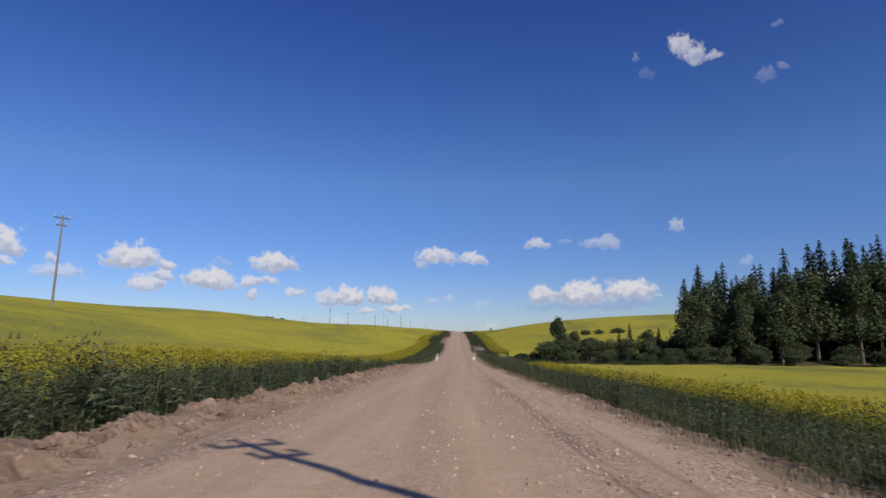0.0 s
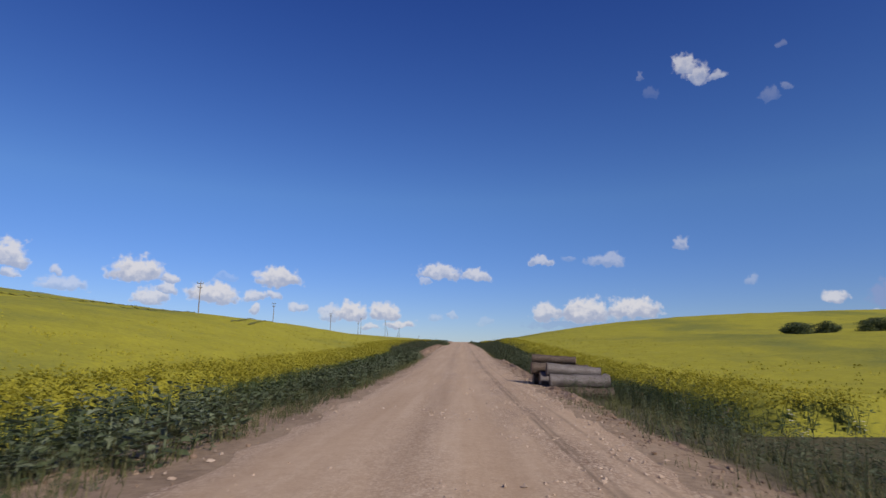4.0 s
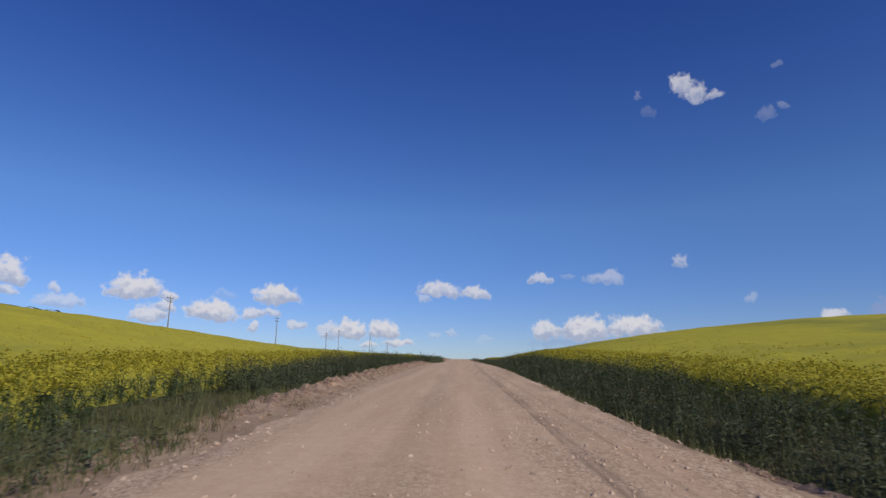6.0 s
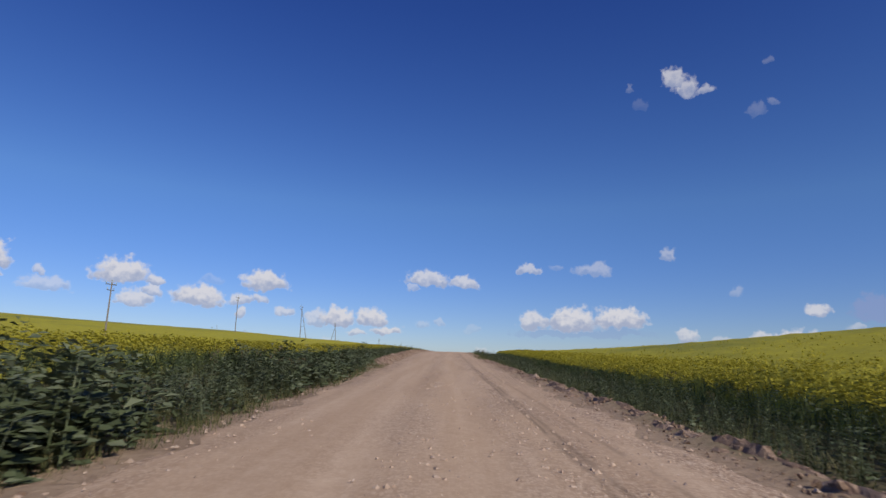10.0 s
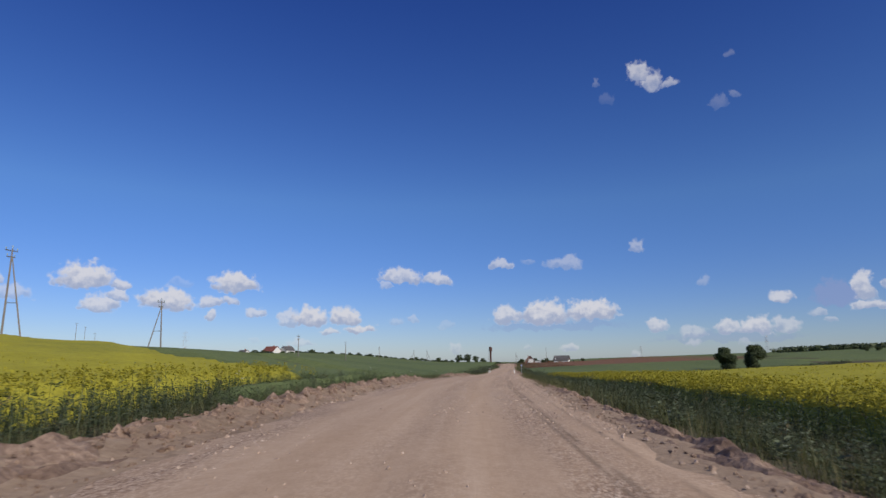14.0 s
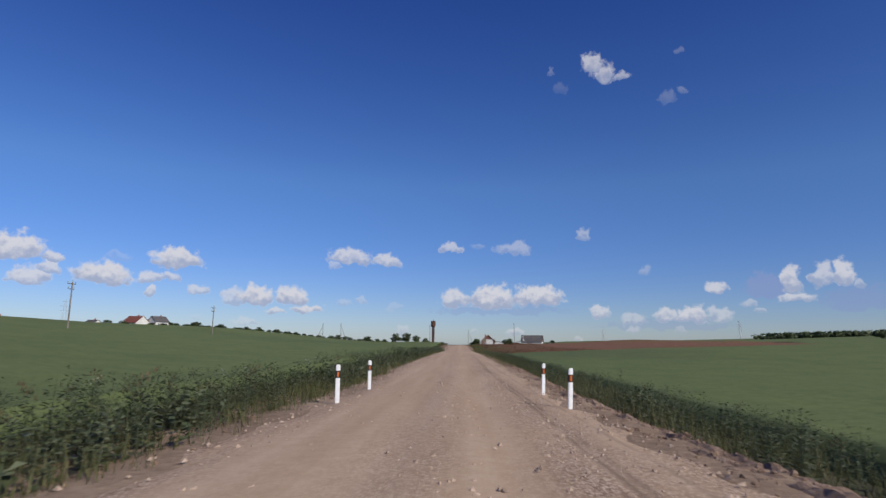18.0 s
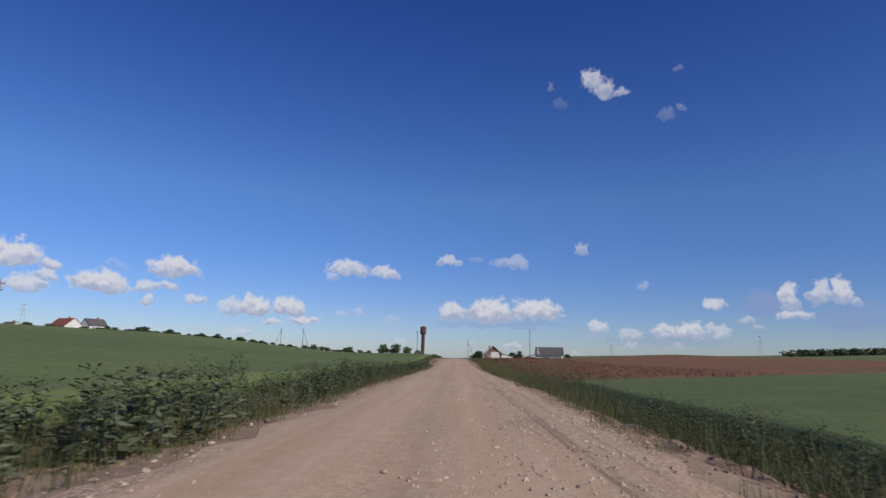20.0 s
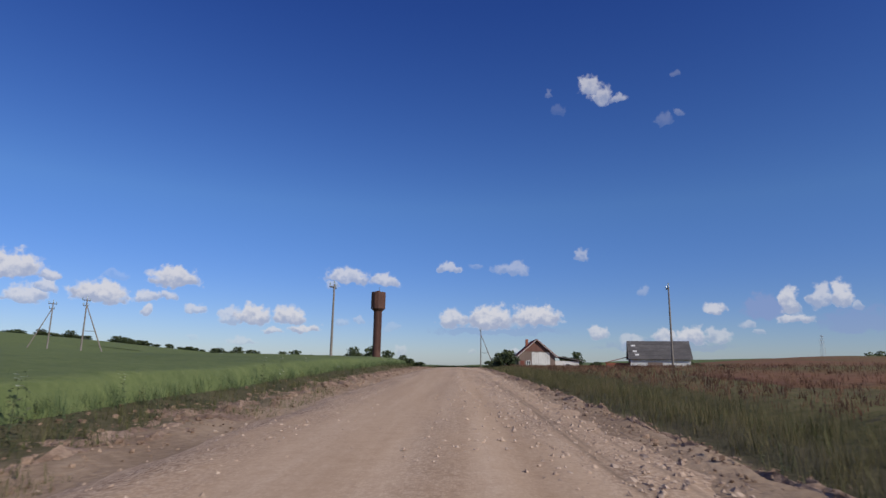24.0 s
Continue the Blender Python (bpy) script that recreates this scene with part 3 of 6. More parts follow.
M_WHITEWASH = earthy("stained whitewash", [(0.3, (0.36, 0.34, 0.31)), (0.48, (0.6, 0.58, 0.54)), (0.7, (0.76, 0.74, 0.7))], 0.5, 5.0, 0.4, 0.02)
M_BRICK = earthy("red brick", [(0.3, (0.2, 0.07, 0.045)), (0.6, (0.32, 0.12, 0.075))], 0.8, 9.0, 0.4, 0.02)
M_BOARD = earthy("weathered boards", [(0.3, (0.12, 0.085, 0.07)), (0.6, (0.23, 0.17, 0.14))], 0.8, 9.0, 0.5, 0.02, stretch=(5, 5, 0.4))
M_REDROOF = earthy("rusty red roofing", [(0.3, (0.13, 0.045, 0.035)), (0.6, (0.24, 0.085, 0.06))], 0.6, 6.0, 0.4, 0.02)
M_SLATE = earthy("grey fibre-cement roofing", [(0.3, (0.06, 0.056, 0.054)), (0.5, (0.1, 0.092, 0.088)), (0.7, (0.17, 0.155, 0.145))], 0.5, 5.0, 0.5, 0.03, stretch=(1, 1, 3))
M_GLASS = earthy("dark window glass", [(0.3, (0.02, 0.025, 0.03)), (0.7, (0.04, 0.045, 0.05))], 1.0, 8.0, 0.05, 0.002, 0.12)
M_BARK = earthy("tree bark", [(0.3, (0.07, 0.055, 0.045)), (0.6, (0.15, 0.125, 0.1))], 1.5, 10.0, 0.8, 0.04, stretch=(4, 4, 0.7))
M_LOGBARK = earthy("grey log bark", [(0.3, (0.085, 0.07, 0.065)), (0.5, (0.16, 0.135, 0.125)), (0.7, (0.28, 0.25, 0.235))], 1.2, 9.0, 0.9, 0.05, stretch=(1, 4, 4))
M_LOGEND = earthy("sawn log end", [(0.3, (0.16, 0.11, 0.075)), (0.6, (0.32, 0.23, 0.16))], 2.0, 12.0, 0.4, 0.02)
M_DARKBARK = earthy("dark brown log bark", [(0.3, (0.05, 0.036, 0.028)), (0.5, (0.1, 0.072, 0.055)), (0.7, (0.2, 0.155, 0.125))], 1.2, 9.0, 0.9, 0.05, stretch=(1, 4, 4))
M_REDBOARD = earthy("faded red-brown boards", [(0.3, (0.1, 0.05, 0.04)), (0.6, (0.2, 0.105, 0.08))], 0.8, 9.0, 0.5, 0.02, stretch=(5, 5, 0.4))


# ---- ground, road and fields ----
def tag_stuff(ob, label, category):
    return tagged(ob, label, category, kind="stuff")


def no_up(y, u):
    return 0 * y


RIM = [(-200, 10.8), (60, 10.8), (85, 9.8), (145, 8.8), (200, 8.7), (260, 8.7), (300, 9.2), (450, 9.6), (530, 8.6), (580, 8.2), (900, 8.2)]


def rim(y, u):
    """How far from the road's middle the crop begins."""
    return np.where(u < 0, np.where(y < 56, 9.9, np.where((y > 195) & (y < 265), 9.9, np.where(y > 340, 9.1, 8.5))), table(RIM, y))


def on_track(y, u):
    """Inside the farm track that leaves the road on its left side."""
    mid = 473.5 + 0.9 * (-u - 4)
    return (u < -3.2) & (u > -42) & (np.abs(y - mid) < 1.7 + 2.4 * np.exp(-(-u - 3.4) / 1.6))


def in_wood(y, u):
    return (u > 0) & (y > 84 + 0.28 * np.maximum(u - 14, 0)) & (y < 138)


def rape_here(y, u):
    left = (u < 0) & (y < 455 + 0.9 * (-u - 8)) & (-u > rim(y, u))
    right = (u > rim(y, u)) & (y < 525 + 0.75 * (u - 5)) & ~in_wood(y, u)
    return left | right


def sorrel_here(y, u):
    return (u > 12.5 + 1.5 * np.sin(y * 0.21) + np.sin(y * 0.57)) & (u < 120 + 0.3 * (y - 640)) & (y > 640)


def meadow_here(y, u):
    return (u > 7.0) & (u < 20) & (y > 638)


def cereal_here(y, u):
    return (np.abs(u) > 7.4) & ((u > 0) & (y > 527 + 0.75 * (u - 5)) | (u < 0) & (y > 440)) & ~rape_here(y, u) & ~sorrel_here(y, u) & ~meadow_here(y, u) & ~in_wood(y, u) & ~on_track(y, u)


far_us = spread((-3000, -700, 230), (-700, -100, 25), (-100, -40, 5), (-40, -12, 2), (-12, 12, 0.4), (12, 40, 2), (40, 100, 5), (100, 700, 25), (700, 3000, 230))
ground = sheet("ground", spread((-300, -40, 10), (-40, 900, 1), (900, 1600, 25), (1600, 4600, 150)), far_us, no_up, M_SOIL)
tagged(ground, "dark soil and grass ground under the fields", "ground", kind="structure")


def road_sheet():
    ys, ts = spread((-40, 900, 0.5), (900, 1300, 10)), np.linspace(-1, 1, 25)
    Y, S = np.meshgrid(ys, ts, indexing="ij")
    ragged = 0.12 * np.sin(Y * 0.9 + np.sign(S) * 2) + 0.12 * np.sin(Y * 2.3 + S) + 0.14 * waves(Y, Y * 0.3 + np.sign(S) * 40, 0.7)
    U = S * (half_width(Y, S) + ragged * np.abs(S) ** 6)
    rut = -0.025 * (np.exp(-((U - 0.95) / 0.22) ** 2) + np.exp(-((U + 0.6) / 0.22) ** 2) + 0.6 * np.exp(-((U - 2.3) / 0.2) ** 2))
    Z = land(Y, U) + 0.05 + rut - 0.05 * np.abs(S) ** 10 + 0.012 * waves(U * 3, Y, 1.3)
    verts = np.stack([centre(Y) + U, Y, Z], -1).reshape(-1, 3)
    a, b = Y.shape
    i = (np.arange(a - 1)[:, None] * b + np.arange(b - 1)[None]).ravel()
    me = mesh_of("road", verts, np.stack([i, i + 1, i + b + 1, i + b], 1), [M_ROAD], smooth_shade=True)
    uv = me.uv_layers.new(name="along")
    k = np.empty(len(me.loops), np.int32)
    me.loops.foreach_get("vertex_index", k)
    uv.data.foreach_set("uv", np.stack([U.ravel(), Y.ravel()], 1).astype(np.float32)[k].ravel())
    return new("road", me)


tagged(road_sheet(), "dusty pinkish packed gravel road with worn wheel tracks", "road", kind="structure")
track = sheet("farm_track", spread((460, 508, 0.4)), spread((-42, -3.2, 0.4)), lambda y, u: 0.06 + 0.03 * waves(u, y, 0.9), M_ROAD, on_track, True)
tagged(track, "sandy farm track turning off the gravel road", "track", kind="structure")

near_l, near_r = spread((-520, -100, 20), (-100, -40, 5), (-40, -15, 1.5), (-15, -7.0, 0.5)), spread((7.0, 15, 0.5), (15, 40, 1.5), (40, 100, 5), (100, 520, 20))
field_ys = spread((-120, 900, 1.5))


def edge_drop(y, u):
    """The crop's top sinks at the rim of the field and is never even."""
    r = rim(y, u)
    return smooth(-0.4, 1.8, np.abs(u) - r)


def low_crop(height, uneven):
    """A short even crop that stands right to its border."""
    return lambda y, u: (height + uneven * waves(u * 2.1, y * 1.7, 1.1)) * smooth(-0.3, 0.5, np.abs(u) - 7.6)


def crop_top(height, uneven):
    return lambda y, u: (height + uneven * waves(u * 2.1, y * 1.7, 1.1) + 0.6 * uneven * waves(y, u, 6.0)) * edge_drop(y, u)


for side, us in (("left", near_l), ("right", near_r)):
    tag_stuff(sheet("rape_field", field_ys, us, crop_top(0.98, 0.13), M_RAPE, rape_here, True), "yellow rapeseed crop in full bloom covering a rolling field", "rapeseed field")
    tag_stuff(sheet("cereal_field", field_ys, us, low_crop(0.55, 0.05), M_CEREAL, cereal_here, True), "green young cereal crop on a gentle slope", "cereal field")
tag_stuff(sheet("fallow_field", field_ys, near_r, crop_top(0.45, 0.05), M_REDGRASS, sorrel_here, True), "reddish brown fallow grass field beside the road", "fallow field")
tag_stuff(sheet("meadow", field_ys, spread((7.0, 18, 0.5)), crop_top(0.4, 0.05), M_MEADOW, meadow_here, True), "rough green and straw-coloured meadow grass along the fallow", "meadow")
far_field = sheet("far_fields", spread((880, 1500, 20), (1500, 4000, 120)), spread((-2500, -600, 150), (-600, -12, 20), (12, 600, 20), (600, 2500, 150)), lambda y, u: 0 * y + 0.5, M_CEREAL, lambda y, u: np.abs(u) > 11)
tag_stuff(far_field, "distant green and brown farmland behind the village", "fields")


# ---- plants, built as templates of triangles and set out in numbers ----
rng = np.random.default_rng(7)


class Plant:
    """Triangles of one plant, with a material slot for each."""

    def __init__(self):
        self.v, self.f, self.m = [], [], []

    def tri(self, a, b, c, m=0):
        k = len(self.v)
        self.v += [a, b, c]
        self.f.append((k, k + 1, k + 2))
        self.m.append(m)

    def poly(self, pts, faces, m=0):
        k = len(self.v)
        self.v += pts
        self.f += [(a + k, b + k, c + k) for a, b, c in faces]
        self.m += [m] * len(faces)

    def blade(self, foot, way, height, reach, width, m=0):
        """A leaning blade."""
        ca, sa = math.cos(way), math.sin(way)
        x, y, z = foot
        wx, wy = -sa * width / 2, ca * width / 2
        self.poly([(x - wx, y - wy, z), (x + wx, y + wy, z), (x + ca * reach, y + sa * reach, z + height)], [(0, 1, 2)], m)

    def leaflet(self, foot, way, length, width, rise, m=0):
        """A small leaf of two triangles."""
        ca, sa = math.cos(way), math.sin(way)
        x, y, z = foot
        tip = (x + ca * length, y + sa * length, z + rise)
        mx, my, mz = x + ca * length * 0.45, y + sa * length * 0.45, z + rise * 0.75
        self.poly([foot, (mx - sa * width / 2, my + ca * width / 2, mz + width * 0.2), tip, (mx + sa * width / 2, my - ca * width / 2, mz)], [(0, 2, 1), (0, 3, 2)], m)

    def arrays(self):
        return np.array(self.v, np.float32), np.array(self.f, np.int32), np.array(self.m, np.int32)


def set_out(plants, place, size, tall=None):
    """Copies of the template plants at the places (n, 3): one set of arrays."""
    V, F, M, base = [], [], [], 0
    which = rng.integers(0, len(plants), len(place))
    tall = np.ones(len(place)) if tall is None else tall
    for k, p in enumerate(plants):
        v, f, m = p.arrays()
        i = np.where(which == k)[0]
        if not len(i):
            continue
        turn = rng.uniform(0, 2 * np.pi, len(i))
        c, s = np.cos(turn)[:, None], np.sin(turn)[:, None]
        lean = rng.normal(0, 0.1, (len(i), 2))
        sx, sz = size[i][:, None], (size[i] * tall[i])[:, None]
        x, y, z = v[:, 0][None] * sx, v[:, 1][None] * sx, v[:, 2][None] * sz
        X = c * x - s * y + lean[:, :1] * z + place[i, 0][:, None]
        Y = s * x + c * y + lean[:, 1:] * z + place[i, 1][:, None]
        V.append(np.stack([X, Y, z + place[i, 2][:, None]], -1).reshape(-1, 3))
        F.append((f[None] + base + (np.arange(len(i)) * len(v))[:, None, None]).reshape(-1, 3))
        M.append(np.tile(m, len(i)))
        base += len(i) * len(v)
    return np.concatenate(V), np.concatenate(F), np.concatenate(M)


def grow(name, plants, y, u, size, mats, label, category, tall=None, sink=0.03, up=0.0):
    """One object of kind stuff with a plant at each place."""
    place = np.stack([centre(y) + u, y, land(y, u) - sink + up], 1)
    v, f, m = set_out(plants, place, size, tall)
    return tag_stuff(new(name, mesh_of(name, v, f, mats, m)), label, category)


def strew(n, y0, y1, u0, u1, near=0.0):
    """n random places; near > 0 crowds them towards u0."""
    t = rng.uniform(0, 1, n) ** (1 + near)
    return rng.uniform(y0, y1, n), u0 + (u1 - u0) * t


def grass_tuft(blades, h, spread_r, width, m=0):
    p = Plant()
    for _ in range(blades):
        a, r = rng.uniform(0, 6.28), spread_r * rng.uniform(0, 1) ** 0.5
        p.blade((r * math.cos(a), r * math.sin(a), 0), rng.uniform(0, 6.28), h * rng.uniform(0.55, 1.1), h * rng.uniform(0.1, 0.5), width * rng.uniform(0.7, 1.3), m)
    return p


def rape_plant():
    """Branching stem with pale leaves and clusters of four-petalled yellow blossom."""
    p = Plant()
    for b in range(3):
        a, r = rng.uniform(0, 6.28), rng.uniform(0.02, 0.16)
        top = (r * 1.6 * math.cos(a), r * 1.6 * math.sin(a), rng.uniform(0.88, 1.12))
        w = 0.014
        p.poly([(-w, 0, 0.1), (w, 0, 0.1), top], [(0, 1, 2)], 0)
        for k in range(8):
            h, g = rng.uniform(-0.14, 0.06), rng.uniform(0, 6.28)
            s = rng.uniform(0.03, 0.055)
            x, y, z = top[0] + 0.07 * math.cos(g), top[1] + 0.07 * math.sin(g), top[2] + h
            g = rng.uniform(0, 6.28)
            p.tri((x - s * math.cos(g), y - s * math.sin(g), z - s * 0.3), (x + s * math.cos(g), y + s * math.sin(g), z + s * rng.uniform(-0.4, 0.4)), (x - s * 0.8 * math.sin(g), y + s * 0.8 * math.cos(g), z + s * rng.uniform(0.1, 0.9)), 1)
    for k in range(5):
        p.leaflet((0, 0, rng.uniform(0.15, 0.75)), rng.uniform(0, 6.28), rng.uniform(0.16, 0.3), rng.uniform(0.06, 0.1), rng.uniform(-0.08, 0.06), 0)
    return p


def bloom_clump():
    """A loose handful of blossom for the middle distance."""
    p = Plant()
    for k in range(7):
        a, r, s = rng.uniform(0, 6.28), rng.uniform(0, 0.5), rng.uniform(0.04, 0.08)
        x, y, z, g = r * math.cos(a), r * math.sin(a), rng.uniform(0.85, 1.1), rng.uniform(0, 6.28)
        p.tri((x - s * math.cos(g), y - s * math.sin(g), z - s * 0.4), (x + s * math.cos(g), y + s * math.sin(g), z - s * 0.2), (x, y, z + s), 1)
    p.blade((0, 0, 0.5), 0.3, 0.6, 0.1, 0.05, 0)
    return p


def tall_weed(kind, leaves=24, leaf=0.17):
    """Upright weed with leaves up the stem and a top of seed heads (1), small white umbels (2) or bare leaves (0)."""
    p = Plant()
    h = 1.0
    p.poly([(-0.012, 0, 0), (0.012, 0, 0), (0.03, 0.02, h)], [(0, 1, 2)], 0)
    for k in range(leaves):
        z = rng.uniform(0.06, 0.97) * h
        n = leaf * (1 - 0.5 * z / h)
        a, f = rng.uniform(0, 6.28), rng.uniform(0, 0.1)
        p.leaflet((0.03 * z + f * math.cos(a), 0.02 * z + f * math.sin(a), z), a + rng.normal(0, 0.4), n * rng.uniform(0.6, 1.2), n * rng.uniform(0.3, 0.5), n * rng.uniform(-0.3, 0.5), 0)
    for k in range(6 if kind else 0):
        a, r = rng.uniform(0, 6.28), rng.uniform(0.02, 0.14)
        x, y, z = r * math.cos(a), r * math.sin(a), h * rng.uniform(0.88, 1.12)
        s = 0.026 if kind == 1 else 0.032
        if kind == 1:
            p.tri((x - s * 0.4, y, z - s * 2), (x + s * 0.4, y + 0.02, z - s * 2), (x, y, z + s), 1)
            p.tri((x, y - s * 0.4, z - s * 2), (x, y + s * 0.4, z - s * 2), (x, y, z + s), 1)
        else:
            p.poly([(x - s, y - s, z), (x + s, y - s, z + 0.01), (x + s, y + s, z), (x - s, y + s, z + 0.01)], [(0, 1, 2), (0, 2, 3)], 1)
    return p


def dock_plant():
    """Burdock: broad leaves at the foot and many small ones up a branching stem."""
    p = Plant()
    for k in range(44):
        z = rng.uniform(0.04, 1.0)
        n = 0.3 * (1 - 0.6 * z)
        a = rng.uniform(0, 6.28)
        f = 0.32 * (1 - 0.35 * z) * rng.uniform(0, 1) ** 0.7
        p.leaflet((f * math.cos(a), f * math.sin(a), z), a + rng.normal(0, 1.0), n * rng.uniform(0.5, 1.15), n * rng.uniform(0.5, 0.85), n * rng.uniform(-0.35, 0.45), 0)
    p.poly([(-0.02, 0, 0), (0.02, 0, 0), (0, 0.03, 1.05)], [(0, 1, 2)], 0)
    return p


# the verges
def verge_foot(y, u):
    """How far from the road's middle the plants of the verge begin: behind the heaped soil where there is some."""
    return half_width(y, u) + 0.4 + np.where(u < 0, 1.8 + 1.6 * smooth(375, 395, y) * (1 - smooth(418, 440, y)), 1.3) * berm(y, u) + np.where(u > 0, 1.0 * smooth(195, 215, y) * (1 - smooth(262, 285, y)), 0)


tufts = [grass_tuft(13, 0.44, 0.26, 0.013) for _ in range(6)]
short = [grass_tuft(10, 0.22, 0.2, 0.01) for _ in range(4)]
L0, L1 = -12.0, 885.0


def off_track(y, u):
    return ~on_track(y, u)


def patchy(y, u, size, level):
    return waves(u * 3 + 5, y, size) + 0.6 * waves(y + 31, u, size * 0.37) > level


y, u = strew(25000, L0, L1, -3.4, -9.0)
k = off_track(y, u) & (np.abs(u) > verge_foot(y, u) + rng.normal(0, 0.2, len(y)))
y, u = y[k], u[k]
grow("verge_grass", tufts, y, u, rng.uniform(0.6, 1.3, len(y)) * np.where(y > 680, 0.75, 1.0), [M_GRASS], "rough green and dry grass along the verge", "grass")
y, u = strew(25000, L0, L1, 4.0, 9.4)
k = (np.abs(u) > verge_foot(y, u) + rng.normal(0, 0.2, len(y))) & (rng.uniform(0, 1, len(y)) < np.where(y < 400, 0.35, np.where(y < 640, 0.7, 0.25)))
y, u = y[k], u[k]
grow("verge_grass", tufts, y, u, rng.uniform(0.7, 1.6, len(y)), [M_GRASS], "rough green and dry grass along the verge", "grass")
for s in (-1, 1):
    y, u = strew(15000, L0, L1, 3.4 * s, 5.2 * s)
    k = off_track(y, u) & patchy(y, u, 5.0, -0.25) & (berm(y, u) < 0.6) & (np.abs(u) > half_width(y, u) + 0.15)
    grow("verge_grass", short, y[k], u[k], rng.uniform(0.6, 1.5, k.sum()), [M_GRASS], "short patchy grass at the gravel's edge", "grass")

WEEDS_L = [(-100, 1.15), (40, 1.1), (62, 0.8), (85, 0.65), (110, 0.75), (190, 0.9), (208, 1.35), (264, 1.3), (300, 1.15), (340, 1.0), (400, 0.95), (440, 0.8), (480, 0.6), (500, 0.45), (540, 0.4), (548, 0.95), (560, 0.95), (620, 1.0), (700, 0.7), (735, 0.5), (900, 0.45)]
WEEDS_R = [(-100, 1.05), (80, 1.1), (140, 1.0), (190, 1.35), (270, 1.35), (330, 1.05), (420, 0.95), (520, 0.9), (640, 0.75), (900, 0.6)]
weeds = [tall_weed(i % 3) for i in range(9)]
for s, n in ((-1, 27000), (1, 19000)):
    y, u = strew(n, L0, L1, 3.6 * s, 10.0 * s)
    k = off_track(y, u) & (patchy(y, u, 7.0, -0.5) | (y < 60)) & ((s < 0) | (y < 640) | (rng.uniform(0, 1, n) < 0.3)) & (np.abs(u) < rim(y, u) + 0.4) & (np.abs(u) > verge_foot(y, u) + 0.25)
    y, u = y[k], u[k]
    size = rng.uniform(0.6, 1.15, len(y)) * (0.9 + 0.25 * waves(y, u, 7.0) + 0.2 * waves(u, y * 2 + 9, 1.9)) * (table(WEEDS_L, y) if s < 0 else table(WEEDS_R, y))
    grow("tall_weeds", weeds[0::3] * 4 + weeds[1::3][:1], y, u, size, [M_WEED, M_HEAD], "tall dark green weeds with brown seed heads on the verge", "weeds")
for y0, y1, u0, u1, n, h in ((-12, 58, -6.3, -9.6, 3200, 1.1), (203, 264, -5.8, -9.4, 2600, 1.3), (345, 462, -6.3, -9.2, 2400, 0.85), (150, 300, 5.2, 8.0, 4500, 1.15), (285, 535, 5.4, 9.6, 5200, 0.85), (-12, 80, 5.2, 11.0, 3200, 1.05), (545, 640, 4.6, 8.0, 1500, 0.8)):
    y, u = strew(n, y0, y1, u0, u1)
    grow("tall_weeds", weeds[0::3] * 4 + weeds[1::3][:1], y, u, rng.uniform(0.6, 1.15, n) * h * (0.85 + 0.35 * waves(y * 3, u * 2, 4.0) + 0.15 * waves(u, y * 2, 1.3)), [M_WEED, M_HEAD], "dense dark green weeds between the road and the crop", "weeds")
spires = [tall_weed(0, 34, 0.11) for _ in range(4)]
for y0, y1, u0, u1, n in ((-12, 56, -6.2, -9.4, 150), (205, 262, -6.0, -9.4, 170), (345, 440, -6.4, -9.0, 90), (262, 345, -4.6, -8.4, 60), (560, 690, -4.4, -7.0, 120)):
    y, u = strew(n, y0, y1, u0, u1)
    grow("tall_weeds", spires, y, u, rng.uniform(1.15, 1.55, n) * np.where(y > 500, 0.7, 1.0), [M_WEED, M_HEAD], "single tall leafy weeds rising over the verge", "weeds")
y, u = strew(3600, 84, 116, 8.5, 46)
k = in_wood(y, u)
grow("tall_weeds", weeds[0::3] * 3 + weeds[1::3][:1], y[k], u[k], rng.uniform(0.5, 0.95, k.sum()), [M_WEED, M_HEAD], "grey-green weeds in the hollow before the willows", "weeds")
grow("verge_grass", tufts, y[k], u[k] + 0.4, rng.uniform(0.9, 1.6, k.sum()), [M_GRASS], "rough grass in the hollow before the willows", "grass")
y, u = strew(190, 80, 135, 5.5, 16.0)
grow("flowering_weeds", weeds[2::3], y, u, rng.uniform(0.7, 1.2, len(y)), [M_WEED, M_WHITE], "white-flowered umbel weeds in the hollow beside the road", "weeds")
y, u = strew(160, L0, L1, -5.4, -8.0)
grow("flowering_weeds", weeds[2::3], y, u, rng.uniform(0.7, 1.1, len(y)), [M_WEED, M_WHITE], "scattered white-flowered weeds on the verge", "weeds")
docks = [dock_plant() for _ in range(5)]
ys_, us_, size_ = [], [], []
for y0, y1, n, s in ((112, 190, 420, 1.0), (262, 284, 90, 1.0), (282, 322, 400, 1.3), (322, 345, 120, 1.2), (543, 552, 60, 0.9), (562, 700, 560, 0.85), (0, 60, 160, 1.1), (60, 110, 60, 0.8), (340, 440, 90, 0.8)):
    a, b = strew(n, y0, y1, -3.9, -7.4)
    k = -b > verge_foot(a, b)
    ys_.append(a[k]), us_.append(b[k]), size_.append((rng.uniform(0.6, 1.25, n) * s)[k])
y, u, size = np.concatenate(ys_), np.concatenate(us_), np.concatenate(size_)
size = size * np.clip(0.9 + 0.55 * waves(y, u, 5.0), 0.4, 1.4)
grow("burdock", docks, y, u, size, [M_DOCK], "broad-leaved burdock crowding the verge", "weeds")
y, u = strew(260, 300, 620, 5.0, 7.6)
grow("burdock", docks, y, u, rng.uniform(0.5, 0.9, len(y)), [M_DOCK], "broad-leaved burdock on the ditch bank", "weeds")

